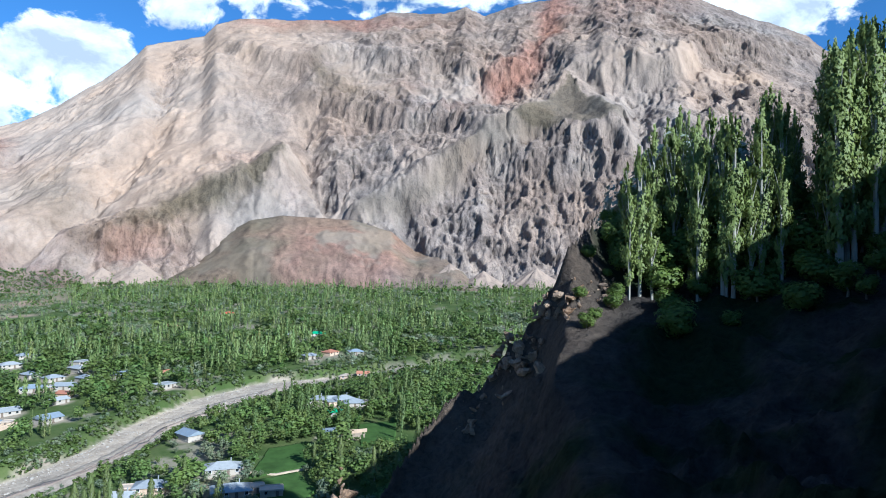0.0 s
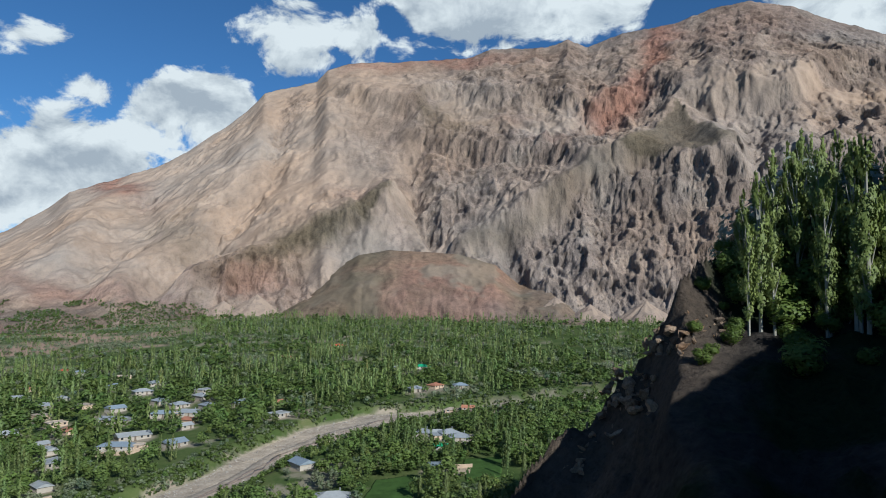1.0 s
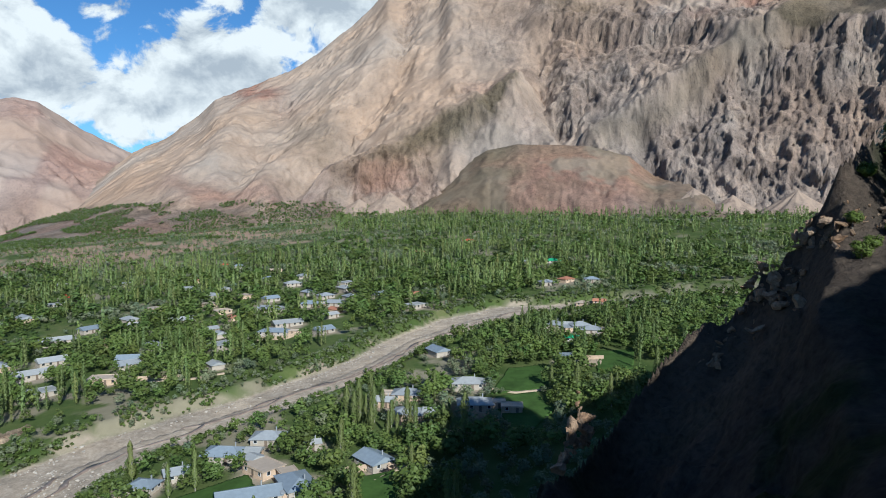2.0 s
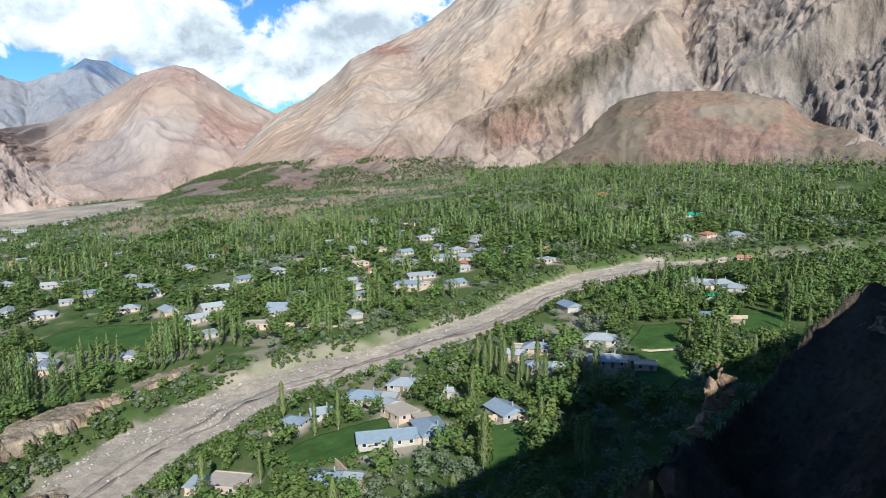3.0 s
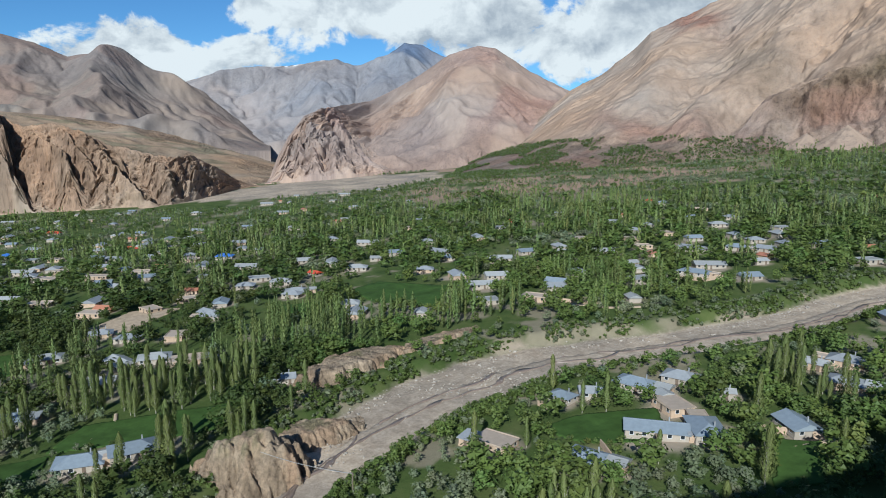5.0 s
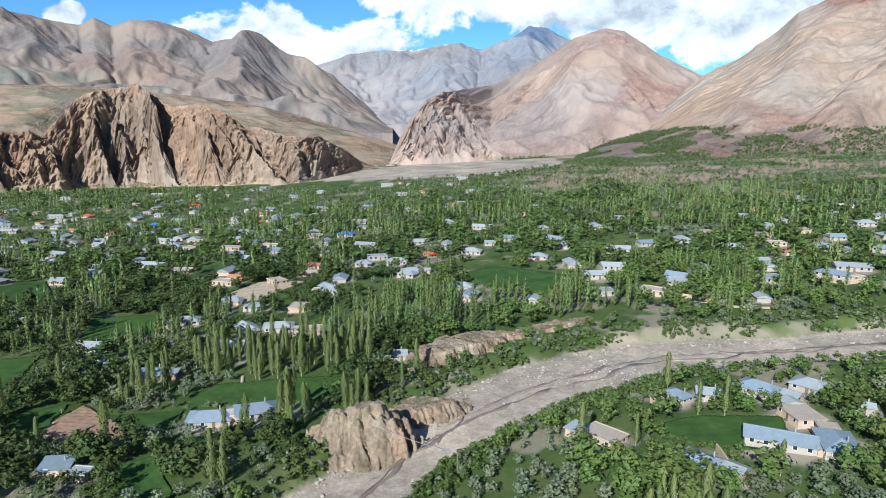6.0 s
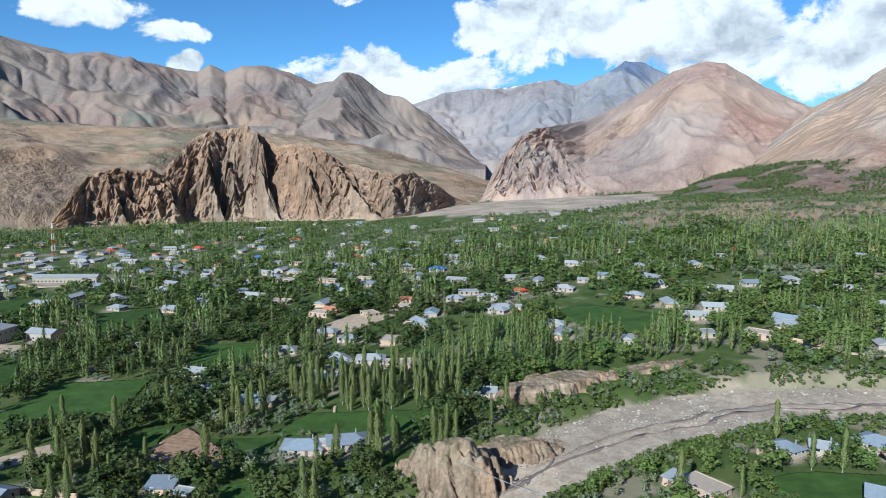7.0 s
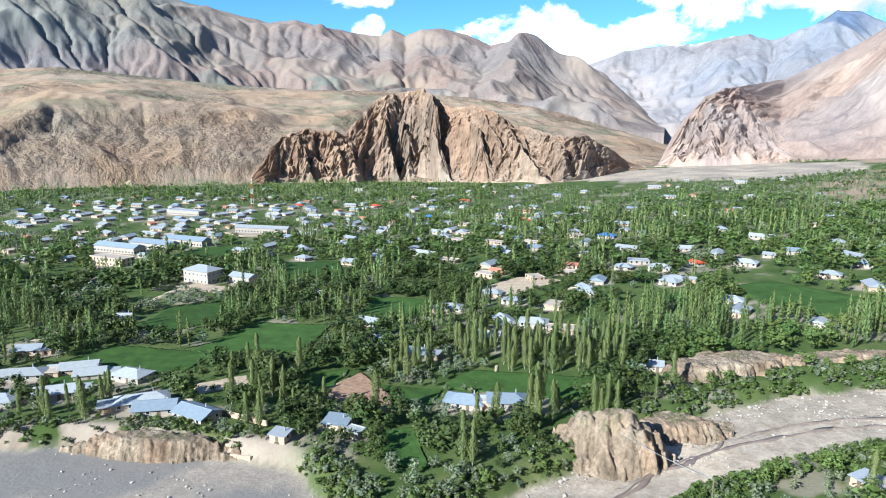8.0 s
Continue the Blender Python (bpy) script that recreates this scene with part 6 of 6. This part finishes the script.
def woods(name, spots, n, size, label, variants=6, base=None):
    """Many trees as one mesh a species."""
    x, y, kind, h, tint, r = spots
    z = ground_z(x, y) if base is None else base
    for k, (form, mat) in enumerate((("poplar", "poplar"), ("broad", "broad"), ("broad", "silver"))):
        idx = np.where(kind == k)[0]
        if not len(idx):
            continue
        made = [leaf_cloud(form, n, size * (0.8 if form == "poplar" else 1.55), 900 + v + 10 * k) for v in range(variants)]
        clouds, norms = np.stack([a for a, _ in made]), np.stack([b for _, b in made])
        q = np.random.RandomState(77 + k)
        pick, turn = q.randint(0, variants, len(idx)), q.uniform(0, 6.28, len(idx))
        P = clouds[pick].reshape(len(idx), -1, 3)
        wide = np.where(k == 0, 1.0, q.uniform(.95, 1.35, len(idx)))[:, None]
        c, s = np.cos(turn)[:, None], np.sin(turn)[:, None]
        H = h[idx][:, None]
        X = x[idx][:, None] + (P[..., 0] * c - P[..., 1] * s) * H * wide
        Y = y[idx][:, None] + (P[..., 0] * s + P[..., 1] * c) * H * wide
        Z = z[idx][:, None] + P[..., 2] * H
        N = norms[pick].reshape(len(idx), -1, 3)
        N = np.stack([N[..., 0] * c - N[..., 1] * s, N[..., 0] * s + N[..., 1] * c, N[..., 2]], -1)
        v = np.stack([X, Y, Z], -1).reshape(-1, 3)
        t = np.repeat(tint[idx], n * 3, 0)
        ob = new(name, leaf_mesh(name, v, N, LEAVES[mat], t))
        tagged(ob, label, "woods", kind="stuff")


# hillside trees (3, 5) have lifted tints that stand for sun and haze
TEMPLATES = {0: [tree_template("poplar", 10 + k, 1300, 0.0155, (1 + .03 * k, 1, 1)) for k in range(4)], 1: [tree_template("broad", 20 + k, 2900, 0.0245, (1, 1 + .05 * k, 1)) for k in range(5)],
             2: [tree_template("silver", 30 + k, 1300, 0.03, (1, 1, 1)) for k in range(3)],
             3: [tree_template("poplar", 50 + k, 2000, 0.0098, (1.2, 1.15, 1.0), True) for k in range(5)], 4: [tree_template("broad", 60 + k, 1300, 0.038, (1.1, 1.1, .9), shrub=True) for k in range(4)], 5: [tree_template("silver", 70 + k, 1300, 0.03, (1.9, 1.8, 2.5)) for k in range(2)]}
USED = set()


def put_tree(kind, x, y, z, h, k, turn, wide=1.0):
    temp = TEMPLATES[kind][k % len(TEMPLATES[kind])]
    at = pose(x, y, z, 0, 0, turn)
    if temp not in USED:
        USED.add(temp)
        ob = temp
        ob.matrix_basis = at
    else:
        ob = copy_thing(temp, at)
    ob.matrix_basis = at @ Matrix.Diagonal((h * wide, h * wide, h, 1))
    return ob


near = scatter(70000, 90, 400, 1, 5.3)
order = np.argsort(near[5])
taken = {0: 0, 1: 0, 2: 0}
limit = {0: 210, 1: 210, 2: 90}
rest = []
for i in order:
    k = int(near[2][i])
    if taken[k] < limit[k]:
        taken[k] += 1
        x, y = float(near[0][i]), float(near[1][i])
        put_tree(k, x, y, float(ground_z(np.array(x), np.array(y))), float(near[3][i]), int(i), (int(i) * 37) % 360, 1.0 if k == 0 else 1.22)
    else:
        rest.append(i)
rest = np.array(rest)
woods("valley_woods", tuple(a[rest] for a in near), 240, 0.028, "green poplars and orchard trees of the village")
woods("middle_woods", scatter(70000, 400, 720, 2, 6.0), 54, 0.064, "green poplars and orchards across the valley floor")
woods("far_woods", scatter(90000, 720, 1500, 3, 7.8), 30, 0.080, "distant green woods on the valley floor")

# groves on the red terraces at the mountain's toe
co = np.zeros(len(MOUNTAIN.data.vertices) * 3, np.float32)
MOUNTAIN.data.vertices.foreach_get("co", co)
co = co.reshape(-1, 3).astype(float)
ta, tr = np.degrees(np.arctan2(-co[:, 0], co[:, 1])), np.hypot(co[:, 0], co[:, 1])
te = np.degrees(np.arctan2(co[:, 2] - EYE, tr))
q = np.random.RandomState(31)
ok = (ta > 26) & (ta < 55.5) & (te < np.interp(ta, [26, 29.7, 38.8, 44, 52.6, 56], [-.3, .1, .1, -.2, -.6, -3.4]) + .8 * (fbm(co[:, 0] / 60, co[:, 1] / 60, 4, 302) - .5)) & (tr < 1600) & (co[:, 2] > floor_z(co[:, 0], co[:, 1]) - 3)
ok &= (fbm(co[:, 0] / 75, co[:, 1] / 75, 4, 303) > .40) & (q.rand(len(co)) < .45)
co = co[ok]
woods("terrace_woods", (co[:, 0], co[:, 1], 1 + (q.rand(len(co)) < .3).astype(int), q.uniform(2.5, 6, len(co)), np.repeat(q.uniform(.9, 1.4, (len(co), 1)), 3, 1), tr[ok]), 30, 0.085, "scattered trees on the red terraces under the mountain", base=co[:, 2])

# low bushes along the river banks
q = np.random.RandomState(12)
n = 34000
seg, t = q.randint(2, len(RIVER) - 2, n), q.rand(n)
p = RIVER[seg] + (RIVER[seg + 1] - RIVER[seg]) * t[:, None]
dv = RIVER[seg + 1] - RIVER[seg]
off = (p[:, 2] + q.uniform(-1, 11, n)) * np.sign(q.rand(n) - .42)
bx, by = p[:, 0] + dv[:, 1] / np.hypot(dv[:, 0], dv[:, 1]) * off, p[:, 1] - dv[:, 0] / np.hypot(dv[:, 0], dv[:, 1]) * off
bd, _ = river_distance(bx, by)
ok = (bd > 0.6) & (bd < 11) & (fbm(bx / 9, by / 9, 3, 401) > 0.40)
bx, by = bx[ok][:5600], by[ok][:5600]
woods("bank_bushes", (bx, by, 1 + (q.rand(len(bx)) < np.where(side_of(bx, by) > 0, .42, .12)).astype(int), q.uniform(1.0, 3.0, len(bx)), np.repeat(q.uniform(.7, 1.25, (len(bx), 1)), 3, 1), bx), 26, 0.105, "grey-green bushes along the river bank")

# trees on the shaded hillside
q = random.Random(9)
for k in range(140):
    az = q.uniform(-37, -14.2) if k < 70 else q.uniform(-37, -29.5) if k < 95 else q.uniform(-28, -14.6)
    r = float(np.interp(az, HILL[:, 0], HILL[:, 2])) - q.uniform(-6, 14)
    p = hill_spot(az, r)
    top = float(np.interp(az, [-37, -33, -31, -29.2, -26, -23, -20, -17, -15, -14], [23, 22, 21, 14, 16.5, 13.5, 15, 13, 10.5, 8]))
    h = max(6.0, (r * math.tan(radians(top)) + EYE - p.z) * q.uniform(.62, 1.0))
    put_tree(3, p.x, p.y, p.z - 0.3, min(h, 30), k, q.uniform(0, 360), 1.0)
for k in range(70):
    az = q.uniform(-38, -11.5)
    r = float(np.interp(az, HILL[:, 0], HILL[:, 2])) - q.uniform(-3, 26)
    p = hill_spot(az, r)
    put_tree(4, p.x, p.y, p.z - 0.4, q.uniform(2.5, 6.5) * (0.6 if az > -14 else 1), k, q.uniform(0, 360), 1.2)

for k in range(64):
    az = q.uniform(-37, -13.2)
    r = float(np.interp(az, HILL[:, 0], HILL[:, 2])) - q.uniform(-4, 9)
    p = hill_spot(az, r)
    put_tree(4, p.x, p.y, p.z - 0.6, q.uniform(4.5, 9.0) * (0.7 if az > -15 else 1), k, q.uniform(0, 360), 1.15)
for az, top in ((-16.6, 10.5), (-18.2, 11.5), (-20, 11), (-21.6, 10.2), (-15.4, 8.6), (-19.1, 13), (-21, 13.2), (-22.8, 12.6), (-24.4, 12.8), (-17.4, 12), (-25.8, 11.6), (-20.6, 12.4)):
    r = 116.0
    p = hill_spot(az, r)
    put_tree(5, p.x, p.y, p.z - 0.4, r * math.tan(radians(top)) + EYE - p.z, int(-az * 10), q.uniform(0, 360), 0.8)


# ---- river: stream, stones ----
WATER = plain_material("muddy_water", (0.20, 0.15, 0.12), 0.25, 0.4, 0.35, 0.5)


def build_stream(shift, thick, seed, label):
    pts = []
    P = RIVER[2:-1]
    for (x0, y0, w0), (x1, y1, w1) in zip(P[:-1], P[1:]):
        for t in np.linspace(0, 1, 12, endpoint=False):
            dx, dy = x1 - x0, y1 - y0
            L = math.hypot(dx, dy)
            w = w0 + (w1 - w0) * t
            off = shift * w + 0.2 * w * math.sin((x0 + dx * t) / 17 + seed) + 9 * (float(fbm(np.array(x0 + dx * t) / 16, np.array(y0 + dy * t) / 16, 3, seed)) - .5)
            pts.append((x0 + dx * t + dy / L * off, y0 + dy * t - dx / L * off))
    pts = np.array(pts)
    tan = np.gradient(pts, axis=0)
    tan /= np.linalg.norm(tan, axis=1)[:, None]
    nor = np.stack([-tan[:, 1], tan[:, 0]], 1)
    wid = 0.1 + thick * fbm(pts[:, 0] / 6, pts[:, 1] / 6, 4, seed + 3) ** 3
    rows = []
    for k in (-1, 1):
        p = pts + nor * wid[:, None] * k
        rows.append(np.column_stack([p, ground_z(p[:, 0], p[:, 1])]))
    z = np.minimum(rows[0][:, 2], rows[1][:, 2]) + 0.35
    v = np.concatenate([np.column_stack([r[:, :2], z]) for r in rows] + [np.column_stack([r[:, :2], z - 1.0]) for r in rows])
    n = len(pts)
    i = np.arange(n - 1)
    f = np.concatenate([np.stack([i, i + 1, i + 1 + n, i + n], 1), np.stack([i + 2 * n, i + 1 + 2 * n, i + 1, i], 1), np.stack([i + n, i + 1 + n, i + 1 + 3 * n, i + 3 * n], 1)])
    tagged(new("stream", mesh_from("stream", v, f, WATER)), label, "stream", kind="structure")


build_stream(-0.45, 3.0, 5, "narrow muddy brown stream in the gravel bed")
build_stream(-0.25, 1.3, 25, "thin muddy side braid of the stream")


def build_stones():
    STONE = plain_material("river_stone", (0.38, 0.335, 0.285), 0.3, 0.7, 0.9, 0.2)
    base = boulder_mesh("stone", 77, STONE, 0.7, 1)
    bv = np.array([v.co for v in base.vertices])
    bf = np.array([p.vertices for p in base.polygons])
    q = np.random.RandomState(4)
    n = 60000
    seg = q.randint(3, len(RIVER) - 2, n)
    t = q.rand(n)
    a, b = RIVER[seg], RIVER[seg + 1]
    p = a + (b - a) * t[:, None]
    d = b - a
    L = np.hypot(d[:, 0], d[:, 1])
    off = q.uniform(-1, 1, n) * p[:, 2]
    x, y = p[:, 0] + d[:, 1] / L * off, p[:, 1] - d[:, 0] / L * off
    band = fbm(x / 12, y / 12, 4, 301) + 0.12 * (np.abs(off) / p[:, 2])
    heap = (off > p[:, 2] - 8) & (x < -120) & (y > 20) & (q.rand(n) < .3)
    ok = np.where((band > 0.62) | heap)[0][:5200]
    heap = heap[ok]
    x, y = x[ok], y[ok]
    s = (0.16 + 0.75 * q.rand(len(ok)) ** 4) * np.where(heap, 1.5, 1)
    turn = q.uniform(0, 6.28, len(ok))
    z = ground_z(x, y) + 0.1 * s
    c, sn = np.cos(turn)[:, None], np.sin(turn)[:, None]
    V = np.stack([x[:, None] + (bv[:, 0] * c - bv[:, 1] * sn) * s[:, None], y[:, None] + (bv[:, 0] * sn + bv[:, 1] * c) * s[:, None], z[:, None] + bv[:, 2] * s[:, None]], -1).reshape(-1, 3)
    F = (bf[None] + (np.arange(len(ok)) * len(bv))[:, None, None]).reshape(-1, 3)
    tagged(new("river_stones", mesh_from("river_stones", V, F, STONE, shade_smooth=False)), "pale grey stones strewn over the river bed", "stones", kind="stuff")


build_stones()


# ---- cable over the river, and the mast in town ----
def cable(p0, p1, sag, r=0.07):
    n, verts, faces = 24, [], []
    p0, p1 = Vector(p0), Vector(p1)
    side = (p1 - p0).cross(Vector((0, 0, 1))).normalized()
    for i in range(n + 1):
        t = i / n
        o = p0.lerp(p1, t) - Vector((0, 0, sag * 4 * t * (1 - t)))
        for j in range(5):
            a = j * 2 * math.pi / 5
            verts.append(tuple(o + side * r * math.cos(a) + Vector((0, 0, r * math.sin(a)))))
    for i in range(n):
        for j in range(5):
            a, b = i * 5 + j, i * 5 + (j + 1) % 5
            faces.append((a, b, b + 5, a + 5))
    ob = new("cable", poly_mesh("cable", verts, faces, ROOFS["white"]))
    tagged(ob, "pale cable hanging across the river bed", "cable")


def mast(x, y, h):
    root = new("lattice_mast")
    tagged(root, "red and white lattice radio mast", "mast")
    z0 = float(ground_z(np.array(x), np.array(y)))
    root.matrix_basis = pose(x, y, z0)
    mats = [plain_material("mast_red", (0.5, 0.1, 0.07), .1), plain_material("mast_white", (0.75, 0.75, 0.75), .1)]
    for k in range(6):
        a, b = h * k / 6, h * (k + 1) / 6
        wa, wb = 1.6 * (1 - a / h) + .35, 1.6 * (1 - b / h) + .35
        boxes = []
        for sx, sy in ((1, 1), (1, -1), (-1, -1), (-1, 1)):
            v, f = box_data(-.12, .12, -.12, .12, a, b)
            v = [(px + sx * (wa + (wb - wa) * (pz - a) / (b - a)), py + sy * (wa + (wb - wa) * (pz - a) / (b - a)), pz) for px, py, pz in v]
            boxes.append((v, f))
        boxes += [box_data(-wa, wa, -wa, -wa + .15, a, a + .15), box_data(-wa, wa, wa - .15, wa, a, a + .15), box_data(-wa, -wa + .15, -wa, wa, a, a + .15), box_data(wa - .15, wa, -wa, wa, a, a + .15)]
        part("mast_section", poly_mesh("mast_section", *merge(*boxes), mats[k % 2]), root)


POLE = (-143.7, 70.5)
zp = float(ground_z(np.array(POLE[0]), np.array(POLE[1])))
cable((-169, 55.2, 5.2), (*POLE, 5.4), 0.8)
pole = new("cable_pole")
pole.matrix_basis = pose(*POLE, zp)
tagged(pole, "weathered wooden pole holding the river cable", "pole")
part("post", poly_mesh("pole_post", *merge(box_data(-.12, .12, -.12, .12, -.6, 5.7 - zp)), BARK), pole)
part("crossarm", poly_mesh("pole_crossarm", *box_data(-.8, .8, -.13, -.02 + .1, 5.2 - zp, 5.4 - zp), BARK), pole)
mast(-842, -214, 38)
